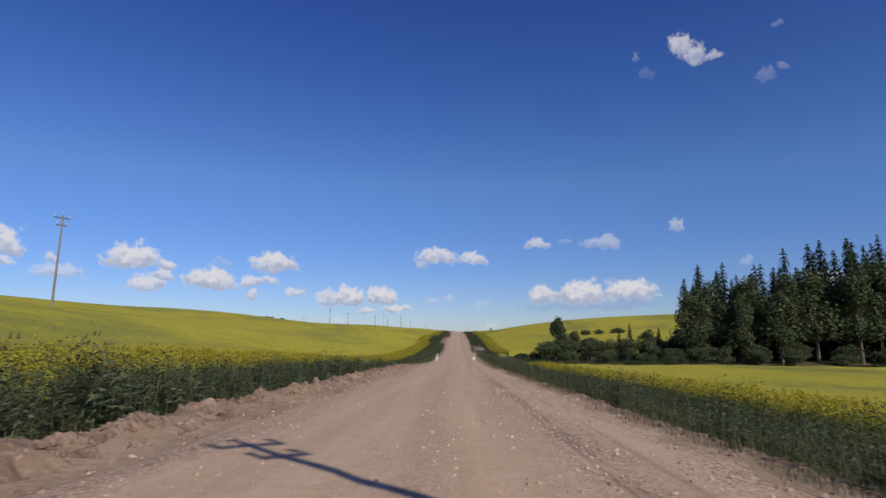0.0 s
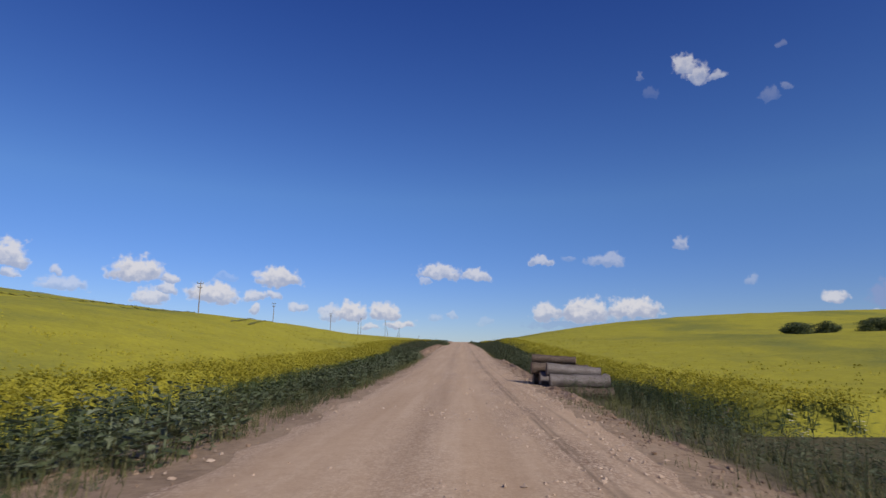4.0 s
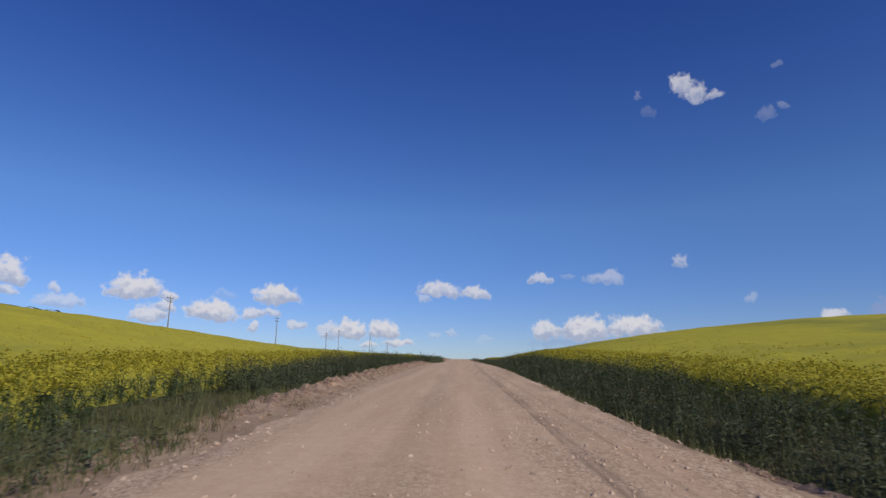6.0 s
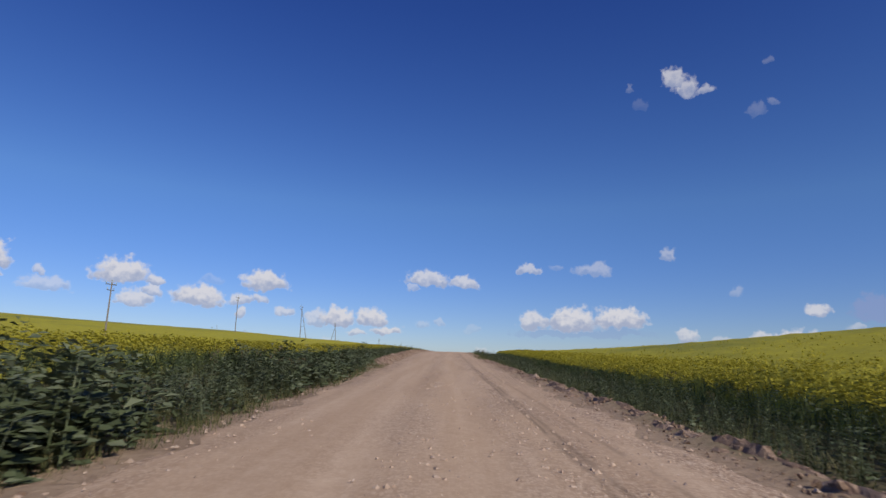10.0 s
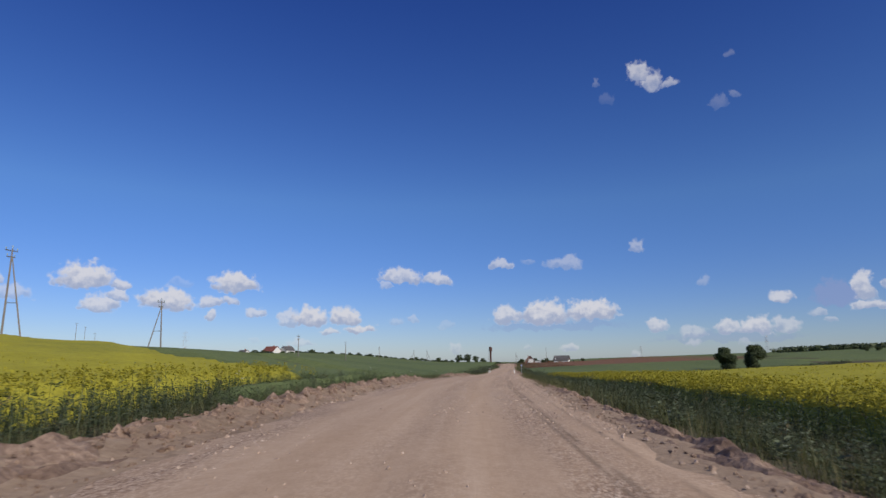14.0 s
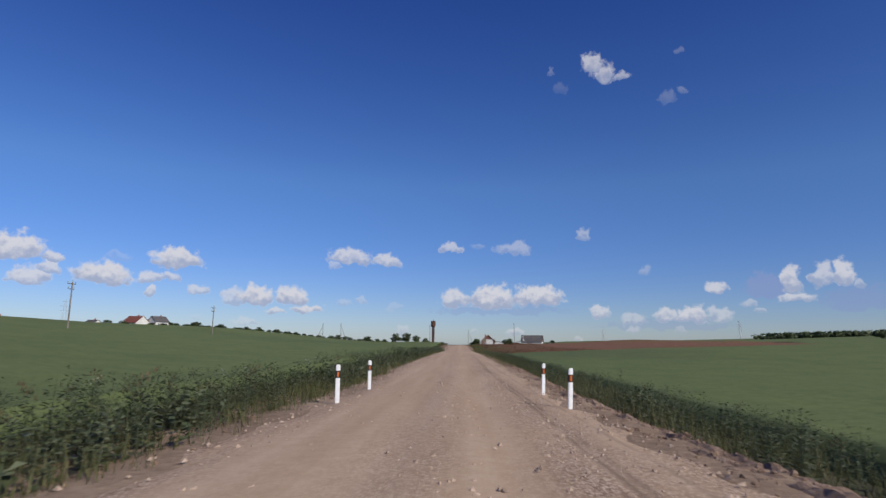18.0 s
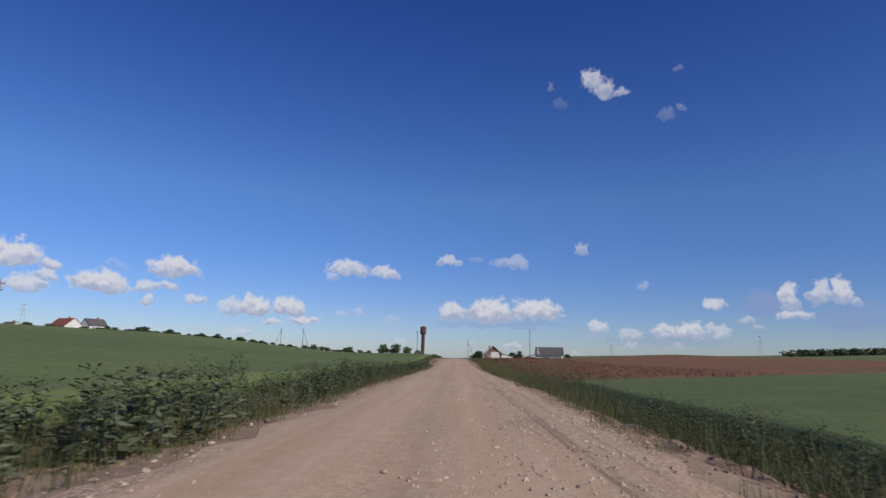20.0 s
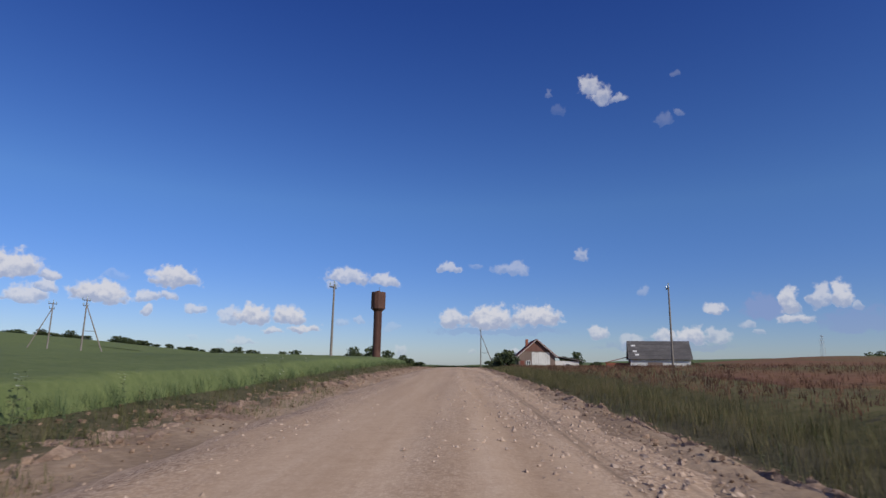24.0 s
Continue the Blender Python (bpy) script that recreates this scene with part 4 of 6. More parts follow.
# the crops close to the road
rapes = [rape_plant() for _ in range(8)]
leafy_rapes = [tall_weed(0, 16, 0.16) for _ in range(5)]
clumps = [bloom_clump() for _ in range(6)]
for s, far in ((-1, 455), (1, 545)):
    n = 17000
    y = rng.uniform(L0, far, n)
    u = s * (rim(y, s * np.ones(n)) + rng.uniform(0, 3.4, n) ** 1.0)
    k = rape_here(y, u) & ((s > 0) | (y < 395) | (rng.uniform(0, 1, n) < 0.4))
    edge = np.abs(u) - rim(y, u)
    grow("rape_plants", rapes, y[k], u[k], (rng.uniform(0.9, 1.2, n) * (0.92 + 0.1 * smooth(0, 1.6, edge)))[k], [M_STEM, M_BLOOM], "flowering rapeseed plants at the field's edge", "rapeseed")
    y, u = strew(6000, L0, far, 11.3 * s, 25 * s, 0.9)
    k = rape_here(y, u)
    grow("rape_plants", clumps, y[k], u[k], rng.uniform(0.88, 1.05, k.sum()), [M_STEM, M_BLOOM], "flowering rapeseed plants standing above the crop", "rapeseed")
    n = 9500
    y = rng.uniform(L0, far, n)
    u = s * (rim(y, s * np.ones(n)) + rng.uniform(-0.9, 0.4, n))
    k = rape_here(y, u + 0.9 * s)
    grow("rape_plants", leafy_rapes, y[k], u[k], rng.uniform(0.65, 0.9, k.sum()), [M_STEM, M_BLOOM], "leafy green rapeseed plants at the field's rim", "rapeseed")
blades = [grass_tuft(16, 0.68, 0.34, 0.012) for _ in range(5)]
for s, n in ((-1, 17000), (1, 9000)):
    y, u = strew(n, 440, L1, 7.2 * s, 14 * s, 0.8)
    k = cereal_here(y, u)
    grow("cereal_plants", blades, y[k], u[k], rng.uniform(0.62, 0.9, k.sum()), [M_WHEAT], "green cereal blades at the field's edge", "cereal")


def sorrel():
    p = grass_tuft(8, 0.5, 0.28, 0.014, 0)
    for k in range(7):
        a, r = rng.uniform(0, 6.28), rng.uniform(0, 0.25)
        x, y, z = r * math.cos(a), r * math.sin(a), rng.uniform(0.55, 0.85)
        p.tri((x - 0.006, y, z - 0.3), (x + 0.006, y, z - 0.3), (x, y + 0.03, z), 1)
        p.tri((x - 0.016, y - 0.01, z - 0.14), (x + 0.016, y + 0.01, z - 0.14), (x, y + 0.03, z + 0.04), 1)
    return p


sorrels = [sorrel() for _ in range(5)]
y, u = strew(12500, 640, L1, 8.5, 26, 0.2)
grow("fallow_grass", sorrels, y, u, rng.uniform(0.6, 1.0, len(y)), [M_GRASS, M_SORREL], "reddish brown seeding grass beside the road", "grass")
fine_tufts = [grass_tuft(18, 0.5, 0.3, 0.008) for _ in range(5)]
y, u = strew(15000, 630, L1, 5.4, 14)
grow("meadow_grass", fine_tufts, y, u, rng.uniform(0.7, 1.3, len(y)), [M_STRAW], "straw-tipped grass between the road and the fallow", "grass")


# loose stones and dug soil
def lump(rough_ness, seed):
    """A broken lump: an icosahedron pushed out of shape."""
    bm = bmesh.new()
    bmesh.ops.create_icosphere(bm, subdivisions=1, radius=1)
    r = random.Random(seed)
    p = Plant()
    co = [Vector((v.co.x * 1.1, v.co.y * 0.9, v.co.z)) * (1 + r.uniform(-rough_ness, rough_ness)) for v in bm.verts]
    p.poly([(c.x, c.y, c.z * 0.8) for c in co], [tuple(v.index for v in f.verts) for f in bm.faces], 0)
    bm.free()
    return p


def pebble(seed):
    r = random.Random(seed)
    p = Plant()
    q = [(1, 0, -0.2), (0, 0.8, -0.2), (-1, 0, -0.2), (0, -0.8, -0.2), (0.45, 0.05, 0.5), (-0.45, -0.05, 0.5)]
    p.poly([tuple(c * r.uniform(0.75, 1.2) + r.uniform(-0.15, 0.15) for c in v) for v in q], [(0, 1, 4), (1, 5, 4), (1, 2, 5), (2, 3, 5), (3, 4, 5), (3, 0, 4)], 0)
    return p


def lattice(y, u, size):
    """Random heights on a grid, joined smoothly, between -1 and 1."""
    a, b = np.asarray(y, float) / size + 500, np.asarray(u, float) / size + 500
    i, j = np.floor(a).astype(int), np.floor(b).astype(int)
    f, g = a - i, b - j
    f, g = f * f * (3 - 2 * f), g * g * (3 - 2 * g)

    def at(m, k):
        h = np.sin(m * 127.1 + k * 311.7) * 43758.5453
        return 2 * (h - np.floor(h)) - 1

    return (at(i, j) * (1 - f) + at(i + 1, j) * f) * (1 - g) + (at(i, j + 1) * (1 - f) + at(i + 1, j + 1) * f) * g


def soil_heap(side, width):
    """A ragged ridge of dug soil along the road's edge."""
    Y, S = np.meshgrid(np.arange(-14, 880, 0.17), np.linspace(0, 1, 19), indexing="ij")
    U = side * (half_width(Y, side) + 0.25 + width * S * (1 + 0.8 * (side < 0) * smooth(375, 395, Y) * (1 - smooth(418, 440, Y))))
    here = berm(Y, U)
    bell = np.sin(np.pi * np.clip(S, 0, 1)) ** 0.7
    rough = (0.07 * lattice(Y, U, 0.6) + 0.07 * lattice(Y + 7, U, 0.27) + 0.05 * lattice(Y, U + 3, 0.15)) * (1.0 if side < 0 else 0.75)
    Z = land(Y, U) - 0.06 + bell * (0.06 + rough) * smooth(0.1, 0.6, here) + 0.05 * lattice(Y, U, 2.3)
    verts = np.stack([centre(Y) + U, Y, Z], -1).reshape(-1, 3)
    a, b = Y.shape
    i = (np.arange(a - 1)[:, None] * b + np.arange(b - 1)[None]).ravel()
    faces = np.stack([i, i + 1, i + b + 1, i + b], 1)
    ok = ((here > 0.15) & off_track(Y, U)).ravel()
    faces = faces[ok[faces].all(1)]
    tag_stuff(new("soil_heap", mesh_of("soil_heap", verts, faces, [M_CLOD], smooth_shade=False)), "rough ridge of dug reddish soil along the road edge", "soil")


soil_heap(-1, 2.5)
soil_heap(1, 1.7)
pebbles, lumps = [pebble(i) for i in range(8)], [lump(0.5, i) for i in range(10)]
n = 72000
y = rng.uniform(L0, 860, n)
strip = rng.choice([0.15, 1.75, 2.9, -1.75, -2.9], n, p=[0.2, 0.34, 0.26, 0.06, 0.14])
u = strip + rng.normal(0, 0.36, n) + 0.15 * np.sin(y * 0.05)
k = (np.abs(u) < half_width(y, u) + 0.15) & patchy(y, u, 9.0, -0.45)
y, u = y[k], u[k]
grow("road_stones", pebbles, y, u, (0.01 + 0.042 * rng.uniform(0, 1, len(y)) ** 2.4) * np.where((y > 620) & (u > 0), 1.35, 1.0), [M_STONE], "loose pale stones scattered on the gravel", "stones", sink=-0.05)
y, u = rng.uniform(600, 860, 14000), rng.uniform(0.3, 3.4, 14000)
k = patchy(y, u, 3.0, -0.2)
grow("road_stones", pebbles, y[k], u[k], 0.012 + 0.03 * rng.uniform(0, 1, k.sum()) ** 1.8, [M_STONE], "loose gravel thrown to one side of the road", "stones", sink=-0.05)
for s, n in ((-1, 34000), (1, 16000)):
    y = rng.uniform(L0, L1, n)
    u = s * (half_width(y, s) + (1.35 if s < 0 else 0.95) + rng.normal(0, 0.75 if s < 0 else 0.45, n))
    k = off_track(y, u) & (rng.uniform(0, 1, n) < 0.12 + 0.9 * berm(y, u)) & (np.abs(u) > half_width(y, u) + 0.1)
    y, u = y[k], u[k]
    grow("soil_clods", lumps, y, u, 0.02 + (0.06 if s < 0 else 0.045) * rng.uniform(0, 1, len(y)) ** 3, [M_CLOD], "reddish clods of dug soil heaped along the road edge", "soil", sink=-0.01, tall=rng.uniform(0.7, 1.5, len(y)))
    y = rng.uniform(L0, L1, n * 2)
    u = s * (half_width(y, s) + (1.25 if s < 0 else 0.9) + rng.normal(0, 0.7 if s < 0 else 0.5, n * 2))
    k = off_track(y, u) & (rng.uniform(0, 1, n * 2) < 0.15 + 0.85 * berm(y, u)) & (np.abs(u) > half_width(y, u))
    grow("soil_crumbs", pebbles, y[k], u[k], 0.014 + 0.034 * rng.uniform(0, 1, k.sum()) ** 1.6, [M_CLOD], "crumbled reddish soil along the road edge", "soil", sink=-0.005, tall=rng.uniform(0.8, 1.6, k.sum()))
    y, u = strew(9000, L0, L1, 3.0 * s, 4.6 * s)
    k = off_track(y, u) & (np.abs(np.abs(u) - half_width(y, u)) < 0.5)
    grow("edge_stones", pebbles, y[k], u[k], 0.015 + 0.05 * rng.uniform(0, 1, k.sum()) ** 3, [M_STONE], "stones pushed to the gravel's edge", "stones", sink=-0.02)


# ---- things ----
def part(name, bm, material, parent, label="", smooth_shade=False):
    """Links a bmesh as one mesh object under a thing or a part."""
    me = bpy.data.meshes.new(name)
    bm.to_mesh(me)
    bm.free()
    me.materials.append(material)
    if smooth_shade:
        me.polygons.foreach_set("use_smooth", np.full(len(me.polygons), True))
    ob = new(name, me)
    ob.parent = parent
    return tagged(ob, label)


def thing(name, at, label, category, group="", turn=0.0):
    ob = new(name)
    ob.matrix_basis = Matrix.Translation(at) @ Matrix.Rotation(turn, 4, "Z")
    return tagged(ob, label, category, group)


def box(bm, x0, x1, y0, y1, z0, z1, edge=0.0):
    r = bmesh.ops.create_cube(bm, size=1)["verts"]
    for v in r:
        v.co = Vector((x0 + (v.co.x + 0.5) * (x1 - x0), y0 + (v.co.y + 0.5) * (y1 - y0), z0 + (v.co.z + 0.5) * (z1 - z0)))
    if edge:
        es = list({e for v in r for e in v.link_edges})
        bmesh.ops.bevel(bm, geom=es, offset=edge, segments=1, affect="EDGES")
    return r


def rod(bm, a, b, r0, r1, sides=8):
    """A tapered rod from a to b."""
    a, b = Vector(a), Vector(b)
    r = bmesh.ops.create_cone(bm, cap_ends=True, segments=sides, radius1=r0, radius2=r1, depth=(b - a).length)["verts"]
    m = Matrix.Translation((a + b) / 2) @ (b - a).to_track_quat("Z", "Y").to_matrix().to_4x4()
    bmesh.ops.transform(bm, matrix=m, verts=r)
    return r


def turned(bm, rings, sides=16, cap=True):
    """A turned body from (radius, height) rings."""
    loops = []
    for r, z in rings:
        loops.append([bm.verts.new((r * math.cos(2 * math.pi * i / sides), r * math.sin(2 * math.pi * i / sides), z)) for i in range(sides)])
    for a, b in zip(loops, loops[1:]):
        for i in range(sides):
            bm.faces.new((a[i], a[(i + 1) % sides], b[(i + 1) % sides], b[i]))
    if cap:
        bm.faces.new(loops[0][::-1])
        bm.faces.new(loops[-1])


# power poles along the fields
def power_pole(y, u, height, arms=1, strut=0, lean=0.0, across=62, span=0.75, label="weathered wooden power pole with a crossarm standing in the crop", base=None):
    at = spot(y, u) if base is None else Vector((float(centre(y) + u), y, base))
    ob = thing("power_pole", at, label, "power pole", "power poles", radians(9 if y > 430 else 0))
    if lean:
        ob.matrix_basis = ob.matrix_basis @ Matrix.Rotation(radians(lean), 4, "Y")
    bm = bmesh.new()
    rod(bm, (0, 0, -0.4), (0, 0, height), 0.13, 0.075, 9)
    part("shaft", bm, M_WOODPOLE, ob)
    turn = Matrix.Rotation(radians(across), 4, "Z")
    for k in range(arms):
        z = height - 0.25 - 0.75 * k
        wide = span if k == 0 else span * 0.67
        bm = bmesh.new()
        box(bm, -wide, wide, 0.07, 0.16, z - 0.06, z + 0.06, 0.01)
        bmesh.ops.transform(bm, matrix=turn, verts=bm.verts)
        arm = part("crossarm", bm, M_DARKMETAL, ob, "dark steel crossarm")
        for x in (-wide + 0.06, wide - 0.06):
            bm = bmesh.new()
            turned(bm, [(0.015, z + 0.06), (0.02, z + 0.14), (0.07, z + 0.16), (0.05, z + 0.22), (0.075, z + 0.25), (0.05, z + 0.33), (0.02, z + 0.36)], 8)
            bmesh.ops.translate(bm, vec=(x, 0.12, 0), verts=bm.verts)
            bmesh.ops.transform(bm, matrix=turn, verts=bm.verts)
            part("insulator", bm, M_PORCELAIN, arm, "glass insulator")
    bm = bmesh.new()
    turned(bm, [(0.05, height - 0.02), (0.03, height + 0.14), (0.08, height + 0.17), (0.055, height + 0.24), (0.08, height + 0.27), (0.03, height + 0.38)], 8)
    part("insulator", bm, M_PORCELAIN, ob, "glass insulator on the pole top")
    if strut:
        bm = bmesh.new()
        rod(bm, (strut, 0.1, -0.6), (0.05 * (1 if strut > 0 else -1), 0.05, height - 1.0), 0.1, 0.07, 8)
        part("strut", bm, M_WOODPOLE, ob, "slanting timber strut")
        bm = bmesh.new()
        rod(bm, (strut * 0.5, 0.05, height * 0.42), (0, 0, height * 0.42), 0.04, 0.04, 6)
        part("tie", bm, M_DARKMETAL, ob)
    return ob


power_pole(57, -39.5, 10.2, 2, lean=1.5)
power_pole(82, -70, 9.5, 2)
for y, u, h in ((231, -49.6, 7.2), (286, -52.7, 8.3), (325, -44.9, 8.4), (377, -44.2, 8.0), (460, -62, 10.5)):
    power_pole(y, u, h, 2)
power_pole(489.6, -56.0, 11.0, 2, 2.2, label="wooden power pole with a slanting strut and two crossarms")
power_pole(516.7, -53.7, 8.4, 2, -2.4, -3.0, label="leaning wooden power pole with a slanting strut")
for y, u, h in ((581.7, -55.2, 6.9), (628.5, -55.6, 7.1), (672.6, -53.8, 6.4)):
    power_pole(y, u, h, 2, label="thin wooden power pole standing in the green field")
for y, u, h in ((685, -189, 10.0), (730, -217, 11.5), (778, -245, 13.0)):
    power_pole(y, u, h, 1, label="far thin power pole on the ridge")
power_pole(813.6, -62.5, 7.6, 2, -3.2, label="wooden power pole with a slanting strut on the field's edge")
power_pole(805.4, -52.8, 7.8, 2, 3.0, label="wooden power pole with a slanting strut on the field's edge")
power_pole(771.3, -11.4, 7.0, 1, label="thin grey village power pole beside the water tower")
power_pole(776.2, 23.0, 9.0, 1, label="thin grey village power pole in the reddish field")
power_pole(836, 4.9, 8.0, 1, 3.4, label="village power pole with a slanting strut at the roadside")
power_pole(-1.2, 5.75, 8.9, 2, across=30, span=0.5, label="wooden power pole beside the gravel road")


# delineator posts at the two culverts
def delineator(y, u, lean, band):
    at = spot(y, u, -0.02)
    ob = thing("delineator_post", at, f"white plastic delineator post with a {band} band at the road edge", "delineator", "delineator posts")
    ob.matrix_basis = ob.matrix_basis @ Matrix.Rotation(radians(lean), 4, "Y") @ Matrix.Rotation(radians(6), 4, "Z")
    for name, z0, z1, mat, grow_by in (("post_body", -0.3, 0.66, M_PAINT, 0.0), ("band", 0.66, 0.84, M_BLACK if band == "black" else M_RUST, 0.002), ("cap", 0.84, 0.99, M_PAINT, 0.0)):
        bm = bmesh.new()
        r = box(bm, -0.055 - grow_by, 0.055 + grow_by, -0.03 - grow_by, 0.03 + grow_by, z0, z1)
        if name == "cap":
            for v in bm.verts:
                if v.co.z > 0.9:
                    v.co.z -= 0.05 if v.co.y > 0 else 0.0
        bmesh.ops.bevel(bm, geom=[e for e in bm.edges if abs(e.verts[0].co.z - e.verts[1].co.z) > 0.05], offset=0.012, segments=2, affect="EDGES")
        p = part(name, bm, mat, ob)
        if name == "band":
            bm = bmesh.new()
            box(bm, -0.02, 0.02, -0.036, -0.031, 0.69, 0.81, 0.003)
            part("reflector", bm, M_REFLECT, p, "small orange reflector")
    return ob


for y, u, lean, band in ((88.6, -2.75, -3, "brown"), (92.7, -2.65, -2, "brown"), (90.2, 3.0, 3, "brown"), (92.6, 2.8, 2, "brown"),
                         (554.2, -2.75, 0, "black"), (558.8, -2.65, 0, "black"), (552.8, 3.0, 2, "brown"), (557.0, 2.95, 2, "brown")):
    delineator(y, u, lean, band)


def culvert(y):
    ob = thing("culvert_pipe", spot(y, 0, -0.75), "concrete culvert pipe passing under the gravel road", "culvert", "culverts")
    for s in (-1, 1):
        bm = bmesh.new()
        rod(bm, (s * 3.2, 0, 0), (s * 4.4, 0, -0.1), 0.42, 0.42, 18)
        part("pipe_end", bm, M_CONCRETE, ob)


culvert(90.5)
culvert(556)


# kilometre sign
def road_sign():
    ob = thing("kilometre_sign", spot(527.4, 4.25), "small blue kilometre sign on a thin grey post in the verge", "road sign", turn=radians(-8))
    bm = bmesh.new()
    rod(bm, (0, 0, -0.3), (0, 0, 1.78), 0.028, 0.028, 10)
    part("post", bm, M_GALV, ob)
    bm = bmesh.new()
    box(bm, -0.125, 0.125, -0.045, -0.033, 1.57, 1.76, 0.003)
    face = part("panel", bm, M_BLUE, ob, "blue sign panel")
    for x0, x1, z0, z1 in ((-0.045, 0.045, 1.675, 1.72), (-0.03, 0.03, 1.6, 1.64)):
        bm = bmesh.new()
        box(bm, x0, x1, -0.05, -0.0455, z0, z1)
        part("marking", bm, M_PAINT, face, "white marking bar")
    bm = bmesh.new()
    box(bm, -0.03, 0.03, -0.033, 0.03, 1.6, 1.65, 0.004)
    part("bracket", bm, M_GALV, ob)


road_sign()


# stacked logs
def log(at, turn, length, r, seed, tilt=0.0):
    q = random.Random(seed)
    ob = thing("log", at, "grey weathered log with cracked bark in a roadside pile", "log", "log pile")
    ob.matrix_basis = Matrix.Translation(at) @ Matrix.Rotation(turn, 4, "Z") @ Matrix.Rotation(tilt, 4, "Y")
    sides, rings = 14, 15
    bm = bmesh.new()
    loops = []
    bow = q.uniform(-0.09, 0.09)
    knots = [(q.randrange(rings), q.randrange(sides), q.uniform(0.15, 0.4)) for _ in range(5)]
    torn = [q.uniform(0.9, 1.07) for _ in range(sides)]
    for k in range(rings):
        t = k / (rings - 1)
        rr = r * (1 - 0.14 * t) * q.uniform(0.95, 1.05)
        off = bow * math.sin(math.pi * t)
        ring = []
        for i in range(sides):
            f = torn[i] * q.uniform(0.9, 1.08) + sum(h for kk, ii, h in knots if kk == k and ii == i)
            ring.append(bm.verts.new((length * t, off + rr * math.cos(2 * math.pi * i / sides) * f, rr * math.sin(2 * math.pi * i / sides) * f)))
        loops.append(ring)
    for a, b in zip(loops, loops[1:]):
        for i in range(sides):
            bm.faces.new((a[i], b[i], b[(i + 1) % sides], a[(i + 1) % sides]))
    part("bark", bm, M_LOGBARK if seed % 3 else M_DARKBARK, ob, smooth_shade=True)
    for x, rr, s in ((-0.004, r * 0.97, 1), (length + 0.004, r * 0.86, -1)):
        bm = bmesh.new()
        vs = [bm.verts.new((x, rr * math.cos(2 * math.pi * i / sides), rr * math.sin(2 * math.pi * i / sides))) for i in range(sides)]
        c = bm.verts.new((x + 0.012 * s, 0, 0))
        for i in range(sides):
            bm.faces.new((vs[i], vs[(i + 1) % sides], c))
        part("cut_end", bm, M_LOGEND, ob, "sawn end of the log")


LAYERS = (
    ((146.9, 4.9, 0.02, 0.36, 3.9), (147.8, 4.7, 0.02, 0.38, 3.6), (148.7, 4.6, 0.0, 0.36, 3.9), (149.6, 4.7, 0.02, 0.37, 3.4), (150.5, 5.0, 0.0, 0.33, 3.7)),
    ((147.2, 4.9, 0.62, 0.34, 3.9), (148.0, 4.6, 0.66, 0.36, 3.7), (148.85, 4.4, 0.62, 0.35, 4.0), (149.7, 4.6, 0.64, 0.34, 3.4)),
    ((147.7, 4.7, 1.18, 0.3, 3.6), (148.5, 4.4, 1.2, 0.31, 3.9), (149.3, 4.6, 1.18, 0.3, 3.3)),
    ((148.9, 4.35, 1.68, 0.27, 3.0),),
)
for layer, rows in enumerate(LAYERS):
    for i, (y, u, up, r, n) in enumerate(rows):
        q = random.Random(10 * layer + i)
        log(Vector((u - 0.5 + q.uniform(-0.2, 0.2), y, -1.4 + up * 0.92)), radians(q.uniform(-8, 6) - (10 if layer == 3 else 0)), n * 0.68, r * q.uniform(0.8, 1.0), 10 * layer + i, radians(q.uniform(-1, 4)))


# water tower
def water_tower():
    at = spot(801.9, -11.5, -0.05)
    ob = thing("water_tower", at, "rust-brown steel water tower with a wide tank on a slim column", "water tower")
    top = 18.75 - at.z
    bm = bmesh.new()
    turned(bm, [(0.62, 0.2), (0.62, 0.5), (0.58, 0.55), (0.58, 2.4), (0.595, 2.42), (0.58, 2.46), (0.58, 4.6), (0.595, 4.62), (0.58, 4.66), (0.58, top - 2.75)], 20)
    part("column", bm, M_RUST, ob, smooth_shade=False)
    bm = bmesh.new()
    turned(bm, [(0.6, top - 2.8), (1.0, top - 2.45), (1.02, top - 2.4), (1.02, top - 1.3), (1.04, top - 1.28), (1.04, top - 1.22), (1.02, top - 1.2), (1.02, top - 0.12), (0.98, top - 0.05), (0.2, top)], 12)
    tank = part("tank", bm, M_RUST, ob, "rusty faceted steel tank")
    bm = bmesh.new()
    turned(bm, [(0.25, top - 0.01), (0.25, top + 0.12), (0.12, top + 0.16)], 10)
    part("hatch", bm, M_RUST, tank)
    bm = bmesh.new()
    rod(bm, (0.1, 0.3, top), (0.1, 0.3, top + 0.75), 0.025, 0.015, 6)
    part("rod", bm, M_DARKMETAL, tank)
    bm = bmesh.new()
    turned(bm, [(0.95, -0.4), (0.95, 0.15), (0.85, 0.22)], 16)
    part("plinth", bm, M_CONCRETE, ob, "pale concrete plinth")
    bm = bmesh.new()
    for x in (-0.18, 0.18):
        rod(bm, (0.45 + x * 0.5, -0.62 + x * 0.2, 1.6), (0.45 + x * 0.5, -0.62 + x * 0.2, top - 2.6), 0.02, 0.02, 5)
    for k in range(18):
        z = 1.8 + k * (top - 4.6) / 17
        rod(bm, (0.36, -0.656, z), (0.54, -0.584, z), 0.013, 0.013, 4)
    part("ladder", bm, M_RUST, ob)


water_tower()


